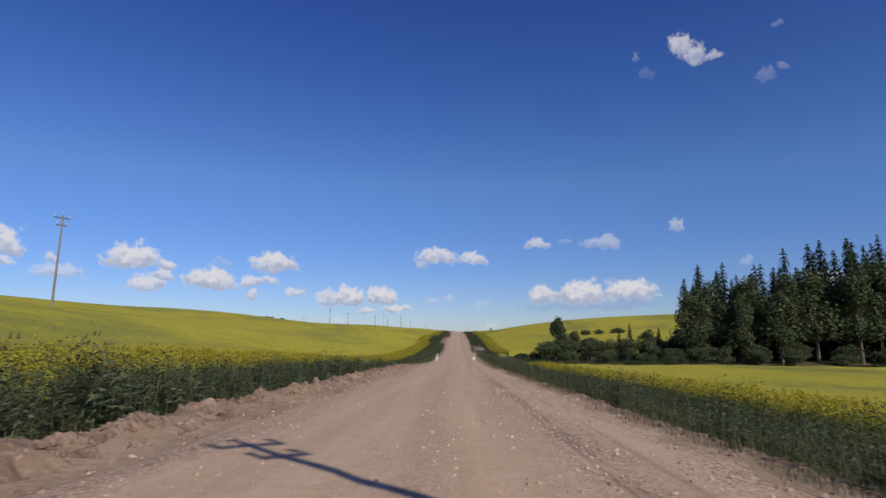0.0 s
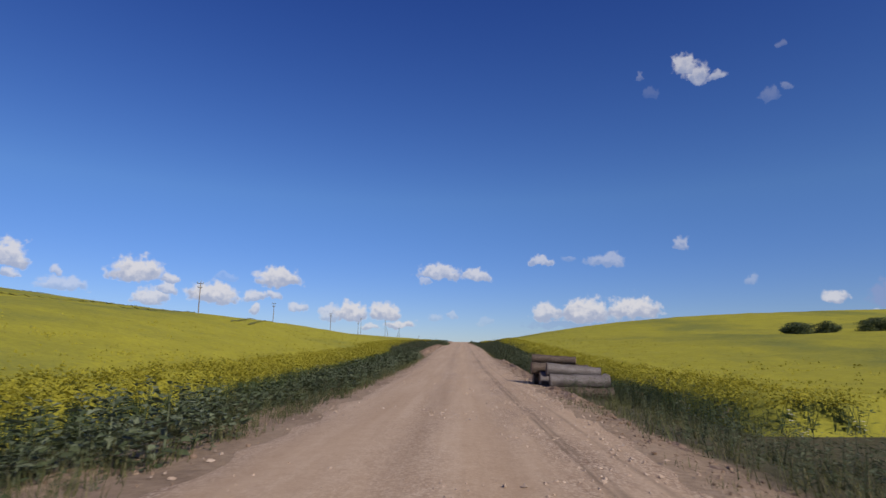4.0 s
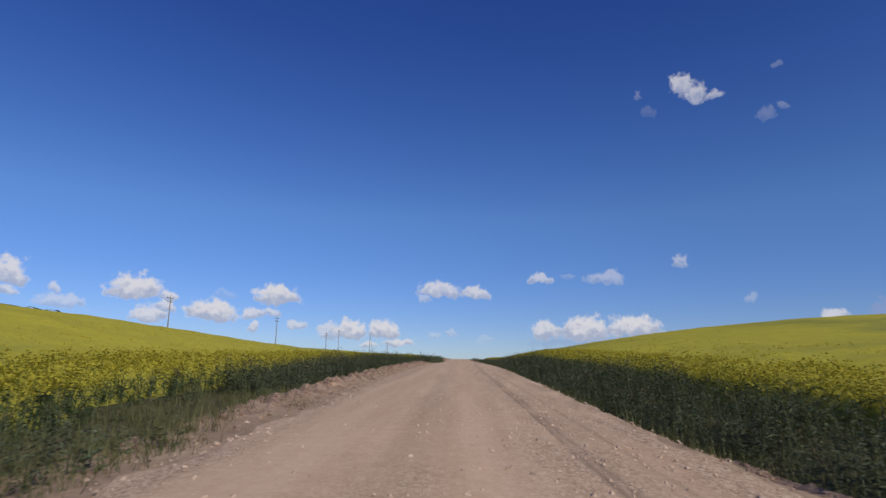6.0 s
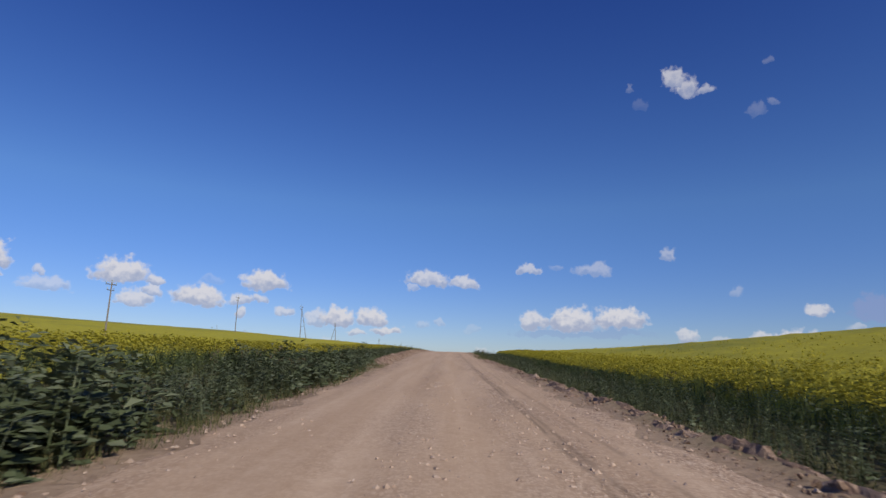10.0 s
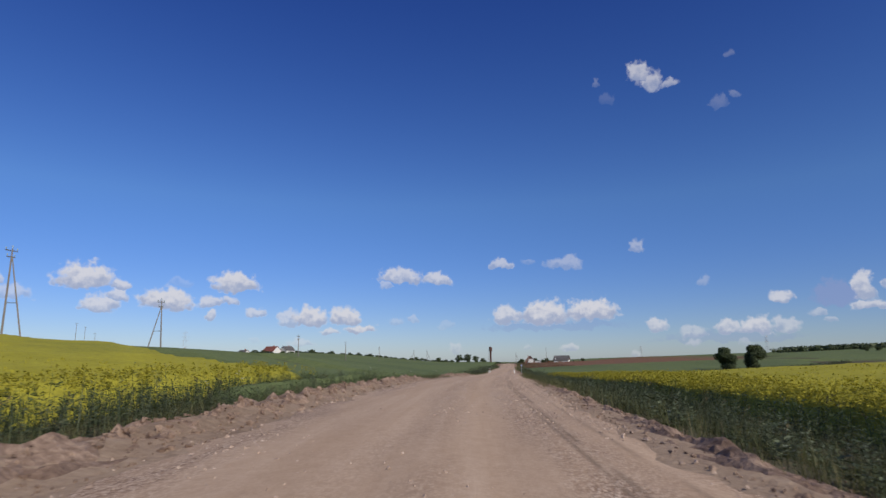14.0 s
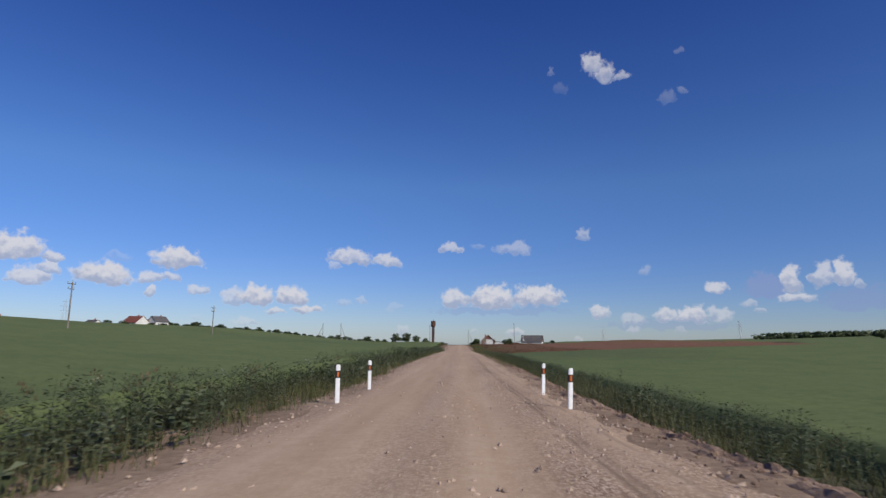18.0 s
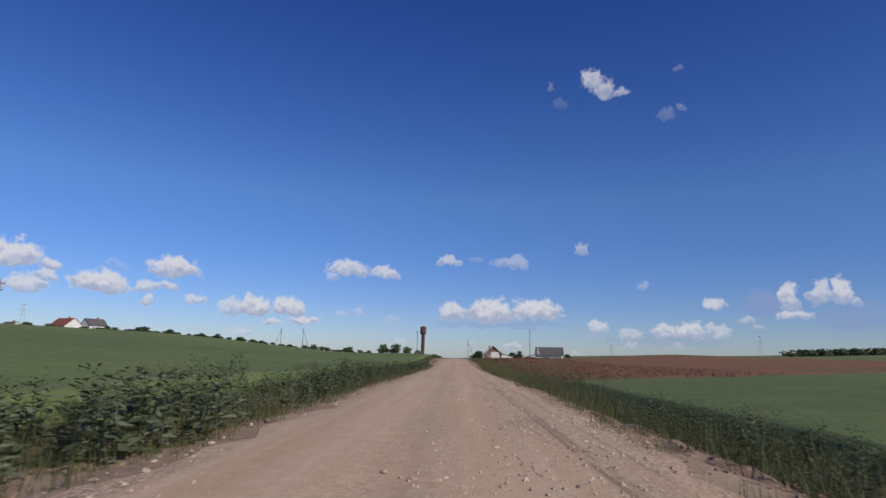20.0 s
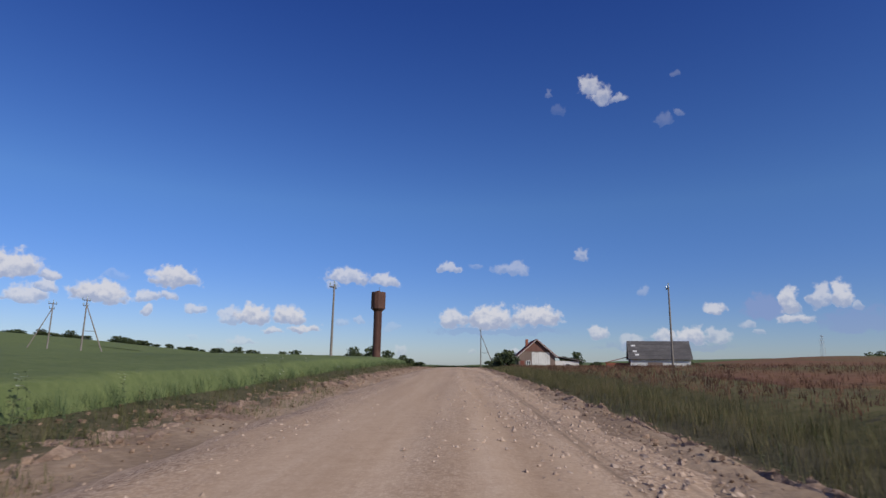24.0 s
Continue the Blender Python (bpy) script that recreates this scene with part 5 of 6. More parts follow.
# houses
def slab(bm, a, b, c, d, thick):
    """A thick plate on four corners."""
    q = [Vector(p) for p in (a, b, c, d)]
    n = (q[1] - q[0]).cross(q[3] - q[0]).normalized() * thick
    lo = [bm.verts.new(p) for p in q]
    hi = [bm.verts.new(p + n) for p in q]
    bm.faces.new(lo[::-1])
    bm.faces.new(hi)
    for i in range(4):
        bm.faces.new((lo[i], lo[(i + 1) % 4], hi[(i + 1) % 4], hi[i]))


def gable_body(bm, w, d, eave, ridge, along_x=False):
    """Walls with gables; the ridge runs along y, or along x."""
    if along_x:
        ends = [-w / 2, w / 2]
        prof = [(-d / 2, 0), (d / 2, 0), (d / 2, eave), (0, ridge), (-d / 2, eave)]
        loops = [[bm.verts.new((x, y, z)) for y, z in prof] for x in ends]
    else:
        prof = [(-w / 2, 0), (w / 2, 0), (w / 2, eave), (0, ridge), (-w / 2, eave)]
        loops = [[bm.verts.new((x, y, z)) for x, z in prof] for y in (-d / 2, d / 2)]
    bm.faces.new(loops[0])
    bm.faces.new(loops[1][::-1])
    for i in range(5):
        bm.faces.new((loops[0][i], loops[1][i], loops[1][(i + 1) % 5], loops[0][(i + 1) % 5]))
    bmesh.ops.recalc_face_normals(bm, faces=bm.faces)


def window(parent, x, z, w, h, y):
    bm = bmesh.new()
    for a, b, c, d in ((x - w / 2, x + w / 2, z, z + 0.07), (x - w / 2, x + w / 2, z + h - 0.07, z + h), (x - w / 2, x - w / 2 + 0.07, z, z + h), (x + w / 2 - 0.07, x + w / 2, z, z + h), (x - 0.03, x + 0.03, z, z + h)):
        box(bm, a, b, y - 0.07, y + 0.02, c, d)
    f = part("window", bm, M_PAINT, parent, "white window frame")
    bm = bmesh.new()
    box(bm, x - w / 2 + 0.05, x + w / 2 - 0.05, y - 0.03, y - 0.015, z + 0.05, z + h - 0.05)
    part("pane", bm, M_GLASS, f)


def old_house():
    at = spot(824, 14.4, -0.1)
    at.z = 7.55
    ob = thing("farmhouse", at, "old farmhouse with rusty roof, dark red gable and pale plank front", "house", turn=radians(-10))
    w, d, e, r = 6.4, 9.0, 2.9, 5.6
    bm = bmesh.new()
    gable_body(bm, w, d, e, r)
    part("wall", bm, M_BOARD, ob, "weathered grey board walls")
    # dark red gable over a pale plank front
    bm = bmesh.new()
    k = (w / 2) / (r - e)
    x1, x2 = (r - 3.6) * k - 0.05, 0.04
    slab(bm, (-x1, -d / 2 - 0.004, 3.6), (-x2, -d / 2 - 0.004, r - 0.1), (x2, -d / 2 - 0.004, r - 0.1), (x1, -d / 2 - 0.004, 3.6), -0.05)
    bmesh.ops.recalc_face_normals(bm, faces=bm.faces)
    part("gable", bm, M_REDBOARD, ob, "faded dark red gable boards")
    for i in range(8):
        bm = bmesh.new()
        x = -0.9 + i * 0.4
        box(bm, x + 0.015, x + 0.385, -d / 2 - 0.05 - 0.012 * (i % 2), -d / 2 - 0.003, 0, 3.5 - 0.06 * (i * 7 % 3), 0.01)
        part("plank", bm, M_WHITEWASH, ob, "stained pale front plank")
    for s, name in ((-1, "roof"), (1, "roof")):
        bm = bmesh.new()
        k = (r - e) / (w / 2)
        x1, z1 = s * (w / 2 + 0.5), e - k * 0.5
        c = [(0, -d / 2 - 0.45, r + 0.04), (x1, -d / 2 - 0.45, z1 + 0.04), (x1, d / 2 + 0.45, z1 + 0.04), (0, d / 2 + 0.45, r + 0.04)]
        slab(bm, *(c if s > 0 else c[::-1]), 0.12)
        part(name, bm, M_REDROOF, ob, "rusty red sheet roof")
    bm = bmesh.new()
    for s in (-1, 1):
        rod(bm, (0, -d / 2 - 0.42, r + 0.02), (s * (w / 2 + 0.45), -d / 2 - 0.42, e - 0.4), 0.07, 0.07, 4)
    part("bargeboard", bm, M_WHITEWASH, ob)
    bm = bmesh.new()
    box(bm, -1.5, -1.0, 0.4, 0.95, r - 1.7, r + 0.3, 0.02)
    part("chimney", bm, M_BRICK, ob, "red brick chimney")
    window(ob, -1.5, 1.1, 0.7, 0.9, -d / 2)
    bm = bmesh.new()
    box(bm, -2.9, -2.2, -d / 2 - 0.06, -d / 2 + 0.02, 0, 1.95, 0.01)
    part("door", bm, M_REDROOF, ob, "dark red plank door")
    # the low annex
    bm = bmesh.new()
    box(bm, w / 2 - 0.02, w / 2 + 4.2, -d / 2 + 0.2, d / 2 - 3, 0, 2.0)
    part("annex_wall", bm, M_WHITEWASH, ob, "peeling white annex wall")
    bm = bmesh.new()
    x0, x1 = w / 2 - 0.1, w / 2 + 4.7
    slab(bm, (x0, -d / 2 - 0.2, 2.75), (x1, -d / 2 - 0.2, 2.0), (x1, d / 2 - 2.7, 2.0), (x0, d / 2 - 2.7, 2.75), 0.14)
    part("annex_roof", bm, M_SLATE, ob, "grey annex roof")
    window(ob, w / 2 + 2.2, 0.8, 0.8, 0.8, -d / 2 + 0.2)


def barn():
    at = Vector((94.6, 815.5, 8.3))
    ob = thing("barn", at, "long barn with a patched grey roof and low white walls", "barn", turn=radians(-22))
    w, d, e, r = 9.6, 7.4, 1.95, 4.85
    bm = bmesh.new()
    gable_body(bm, w, d, e, r - 0.1, True)
    part("wall", bm, M_WHITEWASH, ob, "low whitewashed walls")
    bm = bmesh.new()
    for x in (-w / 2 - 0.04, w / 2 + 0.04):
        slab(bm, (x, -d / 2 + 0.2, e), (x, d / 2 - 0.2, e), (x, 0.05, r - 0.25), (x, -0.05, r - 0.25), 0.03)
    part("gable", bm, M_BOARD, ob, "dark boarded gables")
    for s in (-1, 1):
        bm = bmesh.new()
        k = (r - e) / (d / 2)
        y1, z1 = s * (d / 2 + 0.4), e - 0.4 * k
        # rows of sheets, each a little proud of the one below
        for i in range(5):
            a, b = i / 5, (i + 1.06) / 5
            p0, p1 = (y1 * (1 - a), z1 + (r - z1) * a), (y1 * (1 - min(b, 1)), z1 + (r - z1) * min(b, 1))
            c = [(-w / 2 - 0.35, p0[0], p0[1] + 0.04), (w / 2 + 0.35, p0[0], p0[1] + 0.04), (w / 2 + 0.35, p1[0], p1[1] + 0.01), (-w / 2 - 0.35, p1[0], p1[1] + 0.01)]
            slab(bm, *(c if s < 0 else c[::-1]), 0.05)
        part("roof", bm, M_SLATE, ob, "patched grey fibre-cement roof")
    for x0, z0 in ((-4.5, 3.9), (-4.3, 2.9), (-4.0, 2.3)):
        bm = bmesh.new()
        y0 = -(d / 2) * (1 - (z0 - e) / (r - e)) - 0.12
        slab(bm, (x0, y0, z0), (x0 + 0.7, y0, z0), (x0 + 0.7, y0 + 0.3, z0 + 0.28), (x0, y0 + 0.3, z0 + 0.28), 0.03)
        part("patch", bm, M_WHITEWASH, ob, "pale replacement roof sheet")
    bm = bmesh.new()
    box(bm, -2.0, 0.4, -d / 2 - 0.05, -d / 2 + 0.01, 0, 1.2, 0.01)
    part("door", bm, M_BOARD, ob, "low dark plank door")
    bm = bmesh.new()
    slab(bm, (-w / 2 - 4.2, -2.4, 1.0), (-w / 2 - 0.1, -2.4, 2.1), (-w / 2 - 0.1, 2.0, 2.1), (-w / 2 - 4.2, 2.0, 1.0), 0.1)
    part("lean_to_roof", bm, M_REDROOF, ob, "brown lean-to roof")
    bm = bmesh.new()
    box(bm, -w / 2 - 4.0, -w / 2 - 0.05, -2.2, 1.8, 0, 1.05)
    part("lean_to_wall", bm, M_BRICK, ob)


old_house()
barn()


def far_house(x, y, w, d, e, r, turn, wall, roof, label):
    at = Vector((x, y, float(land(y, x - float(centre(y)))) - 0.1))
    ob = thing("village_house", at, label, "house", "village houses", radians(turn))
    bm = bmesh.new()
    gable_body(bm, w, d, e, r, True)
    part("wall", bm, wall, ob)
    for s in (-1, 1):
        bm = bmesh.new()
        k = (r - e) / (d / 2)
        c = [(-w / 2 - 0.3, s * (d / 2 + 0.4), e - 0.4 * k + 0.05), (w / 2 + 0.3, s * (d / 2 + 0.4), e - 0.4 * k + 0.05), (w / 2 + 0.3, 0, r + 0.05), (-w / 2 - 0.3, 0, r + 0.05)]
        slab(bm, *(c if s < 0 else c[::-1]), 0.15)
        part("roof", bm, roof, ob)
    for i in range(3):
        window(ob, -w * 0.3 + i * w * 0.3, 1.0, 1.0, 1.2, -d / 2)
    bm = bmesh.new()
    box(bm, w * 0.15, w * 0.15 + 0.6, -0.3, 0.3, r - 0.4, r + 0.9, 0.02)
    part("chimney", bm, M_BRICK, ob)


far_house(-121, 912, 13, 9, 2.6, 6.4, -35, M_WHITEWASH, M_REDROOF, "far white farmhouse with a reddish roof on the ridge")
far_house(-109, 914, 9, 8, 3.0, 6.2, 55, M_WHITEWASH, M_SLATE, "far white house with a pale grey roof on the ridge")
far_house(-141, 903, 8, 6, 2.6, 4.6, -30, M_WHITEWASH, M_SLATE, "low far outbuilding among bushes on the ridge")
far_house(-183, 888, 7, 6, 4.4, 5.6, -30, M_CONCRETE, M_CONCRETE, "far pale yellowish block house among bushes")


def pylon(x, y, z, h, label):
    ob = thing("pylon", (x, y, z), label, "pylon", "lattice pylons", radians(20))
    bm = bmesh.new()
    for sx in (-1, 1):
        for sy in (-1, 1):
            rod(bm, (sx * h * 0.09, sy * h * 0.09, -3), (sx * 0.5, sy * 0.5, h), 0.12, 0.09, 4)
    for k in range(7):
        z0, z1 = h * k / 7, h * (k + 1) / 7
        a, b = h * 0.09 * (1 - k / 7) + 0.5 * k / 7, h * 0.09 * (1 - (k + 1) / 7) + 0.5 * (k + 1) / 7
        for s in (-1, 1):
            rod(bm, (-a, s * a, z0), (b, s * b, z1), 0.07, 0.07, 3)
            rod(bm, (s * a, -a, z0), (s * b, b, z1), 0.07, 0.07, 3)
    part("lattice", bm, M_GALV, ob)
    for k, n in ((0.96, 4.0), (0.84, 5.5), (0.73, 4.5)):
        bm = bmesh.new()
        rod(bm, (-n, 0, h * k), (n, 0, h * k), 0.16, 0.16, 4)
        part("crossarm", bm, M_GALV, ob)


pylon(-330, 1265, 8, 46, "distant grey lattice pylon over the green field")
pylon(501, 1265, 12, 32, "distant lattice pylon near the skyline")
pylon(346, 1345, 6, 26, "small distant lattice pylon near the skyline")


# ---- trees and bushes ----
def tri_part(name, p, mats, parent, label=""):
    v, f, m = p.arrays()
    ob = new(name, mesh_of(name, v, f, mats, m))
    ob.parent = parent
    return tagged(ob, label)


def spruce(height, seed):
    """Trunk and whorls of drooping, ragged branches."""
    q = np.random.default_rng(seed)
    ob = thing("spruce", (0, 0, 0), "tall dark green spruce in a dense roadside wood", "spruce tree", "wood beside the road")
    bm = bmesh.new()
    rod(bm, (0, 0, -0.5), (0, 0, height * 0.97), height * 0.014, 0.03, 7)
    part("trunk", bm, M_BARK, ob)
    p = Plant()
    reach0 = height * q.uniform(0.2, 0.27)
    whorls = int(height * 3.0)
    for k in range(whorls):
        t = (k + q.uniform(0, 0.6)) / whorls
        z = height * (0.06 + 0.93 * t)
        reach = reach0 * (1 - t) ** 0.75 * q.uniform(0.65, 1.2) + 0.12
        for b in range(8):
            a = q.uniform(0, 6.28)
            n = reach * q.uniform(0.55, 1.1)
            ca, sa = math.cos(a), math.sin(a)
            for j in range(5):
                f = (j + 0.8) / 5
                w = 0.34 * n * (1 - 0.55 * f) + 0.1
                x, y, zz = ca * n * f, sa * n * f, z - n * 0.42 * f * f + q.normal(0, 0.06)
                g = a + q.normal(0, 0.9)
                tip = (x + math.cos(g) * w, y + math.sin(g) * w, zz - w * q.uniform(0.1, 0.75))
                side = (-math.sin(g) * w * 0.42, math.cos(g) * w * 0.42)
                p.tri((x - side[0], y - side[1], zz), (x + side[0], y + side[1], zz + 0.05), tip, 0)
    tri_part("crown", p, [M_NEEDLE], ob)
    return ob


def leaf_tree(width, height, stem, seed, kind, label, category, group="", leaf=0.3, count=1500, mat=None):
    """Trunk with limbs and an uneven crown of many small leaves in lobes with gaps."""
    q = np.random.default_rng(seed)
    ob = thing(kind, (0, 0, 0), label, category, group)
    lobes = []
    for k in range(15):
        a, t = q.uniform(0, 6.28), q.uniform(0, 1)
        z = stem + (height - stem) * (0.12 + 0.76 * t)
        r = width / 2 * (0.72 * math.sin(math.pi * (0.18 + 0.72 * t))) * q.uniform(0.35, 1.0)
        lobes.append((r * math.cos(a), r * math.sin(a), z, width * q.uniform(0.17, 0.28), (height - stem) * q.uniform(0.13, 0.2)))
    bm = bmesh.new()
    rod(bm, (0, 0, -0.4), (0.05, 0, stem + (height - stem) * 0.55), 0.035 * width + 0.05, 0.05, 8)
    trunk = part("trunk", bm, M_BARK, ob)
    for x, y, z, rx, rz in lobes[:6]:
        bm = bmesh.new()
        rod(bm, (0, 0, stem + (z - stem) * 0.35), (x, y, z), 0.012 * width + 0.03, 0.02, 5)
        part("limb", bm, M_BARK, trunk)
    p = Plant()
    for k in range(count):
        x, y, z, rx, rz = lobes[q.integers(len(lobes))]
        d = q.normal(0, 1, 3)
        d /= np.linalg.norm(d)
        f = q.uniform(0.55, 1.08)
        c = np.array((x, y, z)) + d * (rx, rx, rz) * f
        if c[2] < 0.05:
            continue
        n = d + q.normal(0, 0.7, 3)
        n /= np.linalg.norm(n)
        e1 = np.cross(n, (0.3, 0.2, 0.9))
        e1 /= np.linalg.norm(e1)
        e2 = np.cross(n, e1)
        s = leaf * q.uniform(0.6, 1.3)
        p.poly([tuple(c - e1 * s), tuple(c + e2 * s * 0.55), tuple(c + e1 * s), tuple(c - e2 * s * 0.55)], [(0, 1, 2), (0, 2, 3)], 0)
    tri_part("crown", p, [mat or M_LEAF], ob)
    return ob


def set_trees(kinds, rows):
    """Copies of the kinds at (kind, y, u, scale, stretch); the kinds stand at the first place of theirs."""
    first = {}
    for i, (k, y, u, s, t) in enumerate(rows):
        m = Matrix.LocRotScale(spot(y, u, -0.1), Euler((0, 0, (i * 2.4) % 6.28)), Vector((s, s, s * t)))
        if k in first:
            copy_thing(kinds[k], m)
        else:
            first[k] = m
    for k, m in first.items():
        kinds[k].matrix_basis = m


spruces = [spruce(16.0, 1), spruce(18.0, 2), spruce(15.0, 3), spruce(17.0, 4)]
q = random.Random(5)
rows = []
for i in range(66):
    u = 50 + 68 * (i / 65) + q.uniform(-1.5, 1.5)
    y = 121 + (i % 4) * 5.5 + q.uniform(-2, 2) + 0.02 * u
    rows.append((i % 4, y, u, q.uniform(0.85, 1.12) * (0.98 if u < 60 else 1.32 if u > 72 else 1.15), q.uniform(0.95, 1.15)))
rows += [(2, 119, 32.5, 0.42, 1.0), (0, 121, 35.2, 0.45, 1.05), (3, 121, 41.0, 0.4, 1.0)]
set_trees(spruces, rows)

willow = [leaf_tree(5.5, 4.2, 0.3, 11, "willow_bush", "rounded dark green willow bush at the wood's edge", "bush", "willow thicket", 0.125, 5200),
          leaf_tree(7.0, 4.6, 0.3, 12, "willow_bush", "broad grey-green willow bush at the wood's edge", "bush", "willow thicket", 0.13, 6400),
          leaf_tree(4.2, 3.2, 0.2, 13, "willow_bush", "low grey-green willow bush at the wood's edge", "bush", "willow thicket", 0.11, 4200)]
rows = [(2, 116, 12.8, 0.8, 0.7), (0, 115, 15.5, 0.7, 0.75), (1, 112, 17.5, 0.85, 1.05), (0, 111, 21, 1.1, 1.0), (1, 112, 24.5, 0.95, 1.05), (0, 112, 28, 1.1, 1.05), (1, 113, 32, 0.95, 1.05), (0, 113, 36, 1.05, 1.0), (2, 107, 20, 0.9, 0.8),
        (2, 106, 26, 1.0, 0.8)]
rows += [(2, 106, 32, 0.9, 0.8), (1, 109, 39, 0.8, 0.8), (2, 105, 42, 1.1, 0.9), (0, 107, 47, 1.0, 0.9), (2, 106, 53, 1.2, 0.9), (1, 107, 60, 0.8, 0.8), (0, 107, 68, 0.8, 0.8), (2, 108, 76, 1.2, 0.8)]
rows += [(1, 113, 46, 1.0, 0.9), (0, 112, 55, 1.1, 1.0), (1, 114, 64, 1.0, 0.9), (0, 113, 73, 1.1, 0.9), (1, 114, 84, 1.0, 0.9), (0, 115, 94, 1.1, 0.9), (0, 118, 43, 1.1, 1.2), (1, 120, 27, 0.9, 1.1), (1, 124, 20, 0.8, 0.9),
        (1, 195, 42, 0.7, 0.8), (0, 197, 47, 0.8, 0.8), (1, 196, 53, 0.75, 0.8), (2, 104, 14, 0.6, 0.55), (2, 101, 17.5, 0.6, 0.5), (1, 102, 37, 0.7, 0.6), (2, 100, 29, 0.7, 0.55), (0, 103, 33, 0.7, 0.65)]
set_trees(willow, rows)
poplar = [leaf_tree(5.0, 8.6, 1.2, 21, "aspen_tree", "loose-crowned aspen rising above the willow thicket", "tree", "", 0.16, 5200)]
set_trees(poplar, [(0, 117.5, 20.5, 1.0, 1.0), (0, 119.5, 23.5, 0.8, 0.85), (0, 114, 45, 1.5, 1.05), (0, 116, 49, 1.7, 1.05), (0, 113, 53.5, 1.35, 1.05), (0, 117, 66, 1.9, 1.05), (0, 114, 36.5, 0.85, 0.85), (0, 119, 40, 0.7, 0.8), (0, 116, 57, 1.9, 1.0), (0, 113, 61, 1.6, 1.0), (0, 117, 70, 2.1, 1.0), (0, 115, 77, 2.0, 1.05), (0, 118, 83, 2.2, 1.05), (0, 116, 90, 2.1, 1.0)])
round_tree = [leaf_tree(6.4, 6.6, 0.3, 31, "round_tree", "dense rounded dark tree standing alone behind the yellow field", "tree", "pair of lone trees", 0.19, 13000)]
set_trees(round_tree, [(0, 570.5, 57.3, 0.92, 1.0), (0, 573, 66.3, 1.0, 1.0)])
far_bush = [leaf_tree(5.0, 3.6, 0.2, 41, "field_bush", "dark green bush on the far ridge", "bush", "bushes on the ridge", 0.3, 800),
            leaf_tree(7.0, 5.6, 0.5, 42, "field_bush", "dark green bushy tree on the far ridge", "bush", "bushes on the ridge", 0.4, 900)]
rows = [(0, 398, -129, 1.1, 0.9), (1, 401, -126.5, 0.7, 0.9), (0, 410, -122.5, 1.0, 0.9), (0, 412, -120, 0.8, 0.8)]
q = random.Random(9)
for i in range(130):
    t = i / 129
    x, y = -212 + 240 * t + q.uniform(-2, 2), 872 + 62 * math.sin(1.5 * t) + q.uniform(-8, 25)
    rows.append((i % 2, y, x - float(centre(y)), q.uniform(0.6, 1.15) * (1.15 if t < 0.6 else 0.8), q.uniform(0.45, 0.85)))
rows += [(1, 1005, -50, 1.3, 1.1), (1, 1010, -42, 1.4, 1.15), (1, 1008, -34, 1.2, 1.1), (1, 1012, -27, 1.0, 1.0)]
rows += [(1, 814, 8.6, 0.55, 1.05), (0, 816, 7.0, 0.45, 0.8), (0, 832, 6.4, 0.5, 0.9), (0, 838, 25, 0.7, 0.8), (0, 837, 29, 0.6, 0.7), (0, 814, 46.6, 0.5, 0.6), (0, 830, 49, 0.6, 0.6), (0, 905, 60, 0.9, 1.0), (1, 900, 21, 0.8, 1.0),
         (1, 905, 30, 0.8, 1.0), (0, 807, -7.6, 0.55, 0.55), (0, 809, -5.8, 0.5, 0.5), (0, 845, 24, 0.7, 1.2), (1, 848, 27.5, 0.55, 1.35), (0, 842, 31, 0.6, 0.9), (0, 822, 44, 0.4, 1.2), (1, 836, 8.6, 0.45, 1.3), (0, 822, 9.0, 0.7, 1.3)]
rows += [(1, 940, 320 + 12 * i, q.uniform(0.8, 1.3), 0.9) for i in range(10)]
set_trees(far_bush, rows)


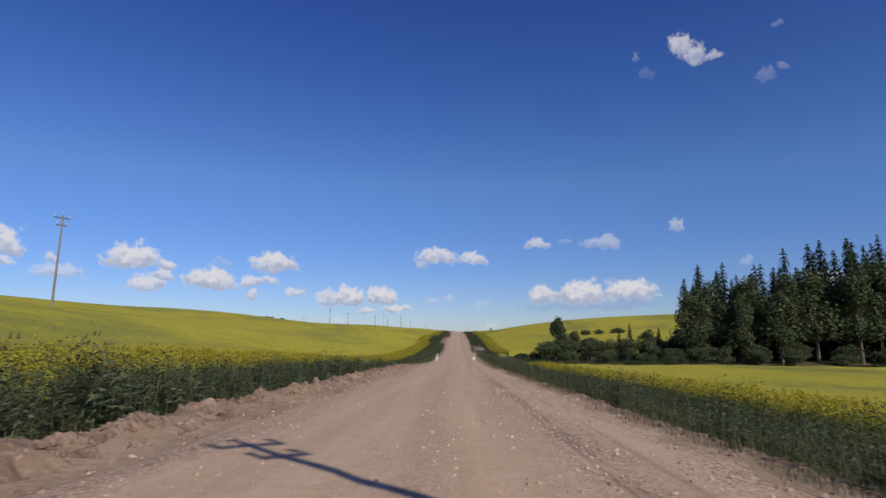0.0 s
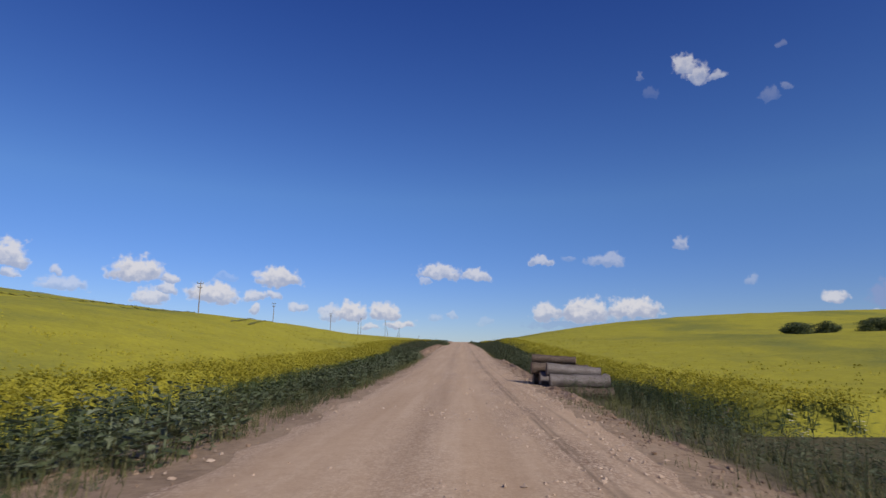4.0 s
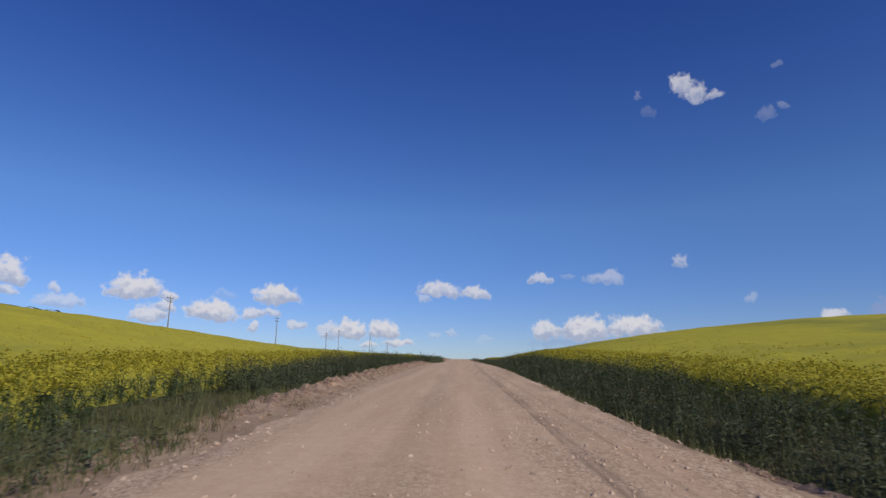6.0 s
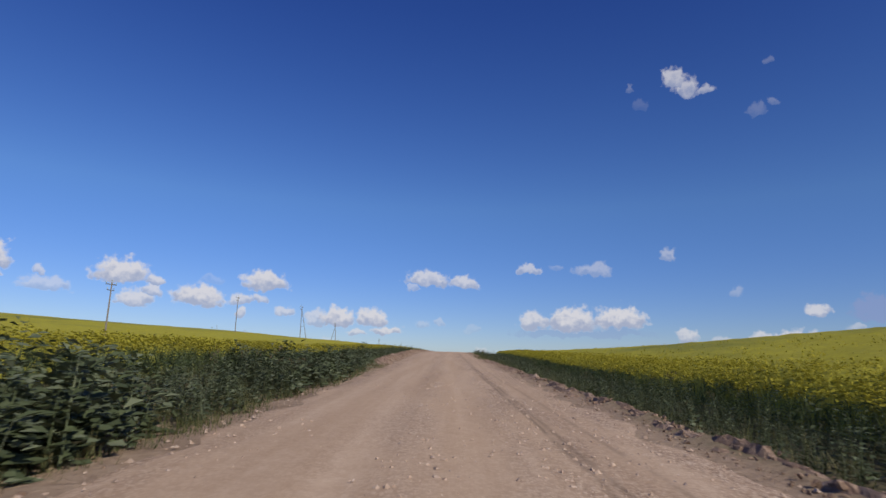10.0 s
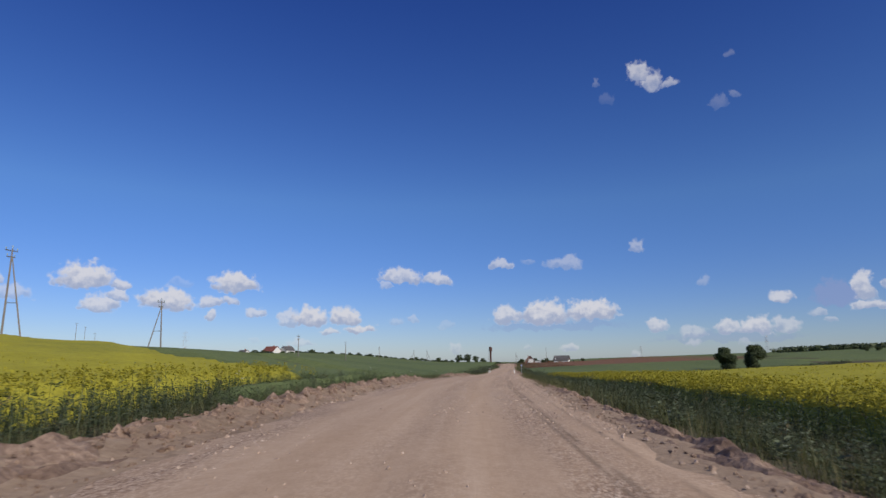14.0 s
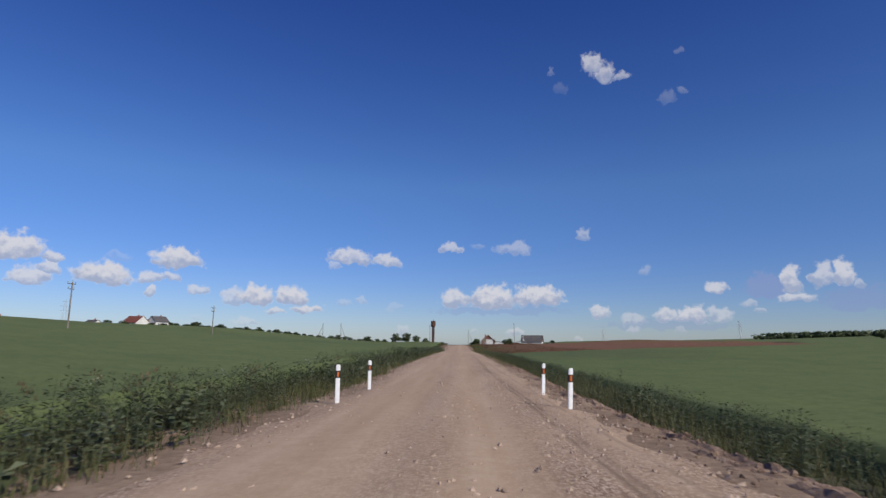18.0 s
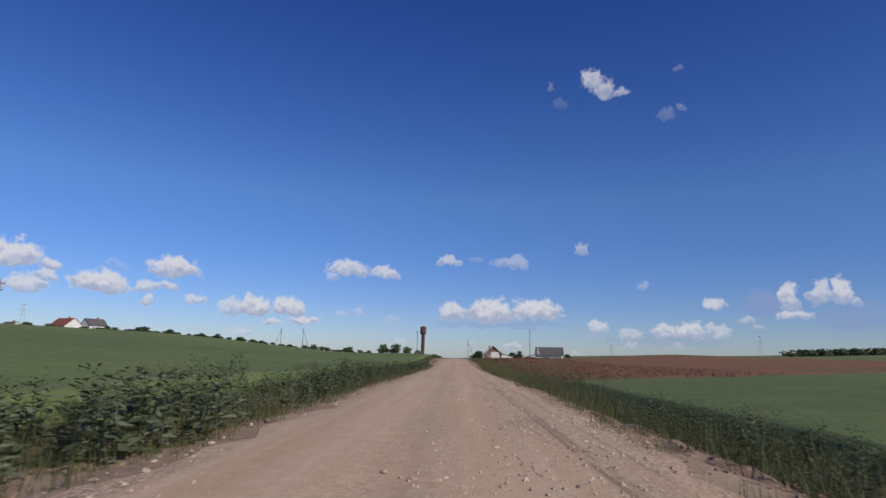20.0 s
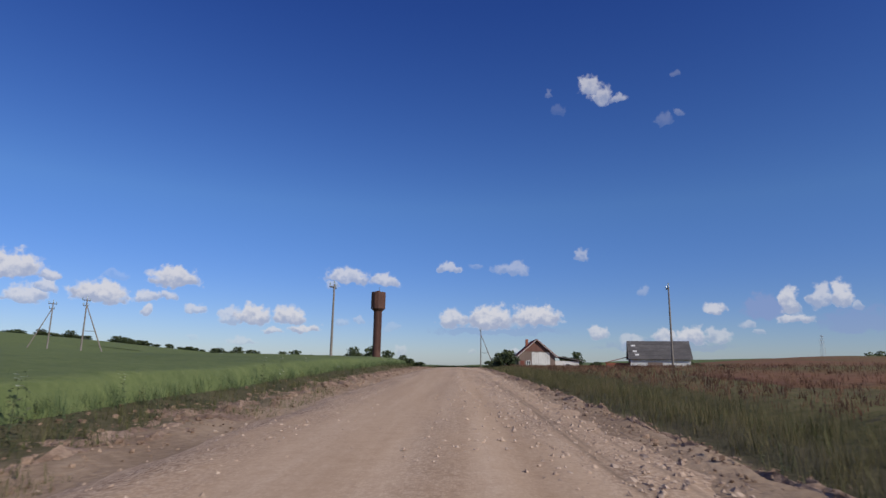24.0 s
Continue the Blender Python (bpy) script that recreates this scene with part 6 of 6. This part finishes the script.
def far_wood():
    """The wooded skyline to the side of the village: thousands of clumps nobody could count."""
    q = np.random.default_rng(3)
    n = 2600
    t = q.uniform(0, 1, n)
    u, y = 330 + 620 * t + q.normal(0, 6, n), 1120 - 250 * t + q.normal(0, 12, n)
    p = []
    for k in range(4):
        c = Plant()
        for j in range(9):
            d = q.normal(0, 1, 3)
            d /= np.linalg.norm(d)
            s = q.uniform(0.8, 1.6)
            e1 = np.cross(d, (0.1, 0.3, 0.9))
            e2 = np.cross(d, e1)
            o = d * 1.4 + (0, 0, 2.2)
            c.tri(tuple(o - e1 * s), tuple(o + e1 * s), tuple(o + e2 * s), 0)
        p.append(c)
    grow("far_wood", p, y, u, q.uniform(1.0, 2.3, n), [M_LEAF], "dark wooded skyline beyond the fields", "woods")


far_wood()

# rough strip between the yellow and the green field, and along the fallow
u = rng.uniform(9, 110, 3200)
y = 527 + 0.75 * (u - 5) + rng.normal(0, 1.3, len(u))
grow("tall_weeds", weeds[0::3], y, u, rng.uniform(0.7, 1.2, len(u)), [M_WEED, M_HEAD], "dark weedy strip between two fields", "weeds")


# wheel tracks through the rape: dark strips laid over it for their shaded lanes
def tramline(u0, y0, u1, y1, width=0.4):
    """Two ragged-sided strips just above the crop's top, coloured like shaded pressed lanes."""
    n = max(int(math.hypot(u1 - u0, y1 - y0) / 1.5), 2)
    t = np.linspace(0, 1, n)
    for off in (-0.95, 0.95):
        y, u = y0 + (y1 - y0) * t, u0 + (u1 - u0) * t + off + 0.12 * np.sin(t * n * 0.5 + off)
        across = np.array((-(y1 - y0), u1 - u0)) / math.hypot(u1 - u0, y1 - y0)
        verts = []
        for s in (-1, 1):
            w = s * width / 2 * rng.uniform(0.6, 1.3, n)
            yy, uu = y + across[1] * w, u - across[0] * w
            verts.append(np.stack([centre(yy) + uu, yy, land(yy, uu) + crop_top(0.98, 0.13)(yy, uu) + 0.08], 1))
        i = np.arange(n - 1)
        faces = np.stack([i, i + 1, n + i + 1, n + i], 1)[rape_here(y, u)[:-1]]
        if len(faces):
            tag_stuff(new("lane_shade_strip", mesh_of("lane_shade_strip", np.concatenate(verts), faces, [M_LANE_SHADE], smooth_shade=True)), "dark green strip over the rape for a shaded wheel track", "wheel track")


for row in ((-26, 190, -40, 245), (-34, 180, -50, 245), (-44, 175, -62, 245), (-56, 160, -76, 235), (-70, 160, -94, 235)):
    tramline(*row)

# weeds and earth round the log pile
y, u = rng.uniform(144.5, 152.5, 420), rng.uniform(4.7, 9.6, 420)
k = (np.abs(y - 148.8) > 2.6) | (u > 7.6) | (rng.uniform(0, 1, 420) < 0.25)
grow("tall_weeds", weeds[0::3], y[k], u[k], rng.uniform(0.5, 1.0, k.sum()), [M_WEED, M_HEAD], "weeds growing round the old log pile", "weeds")
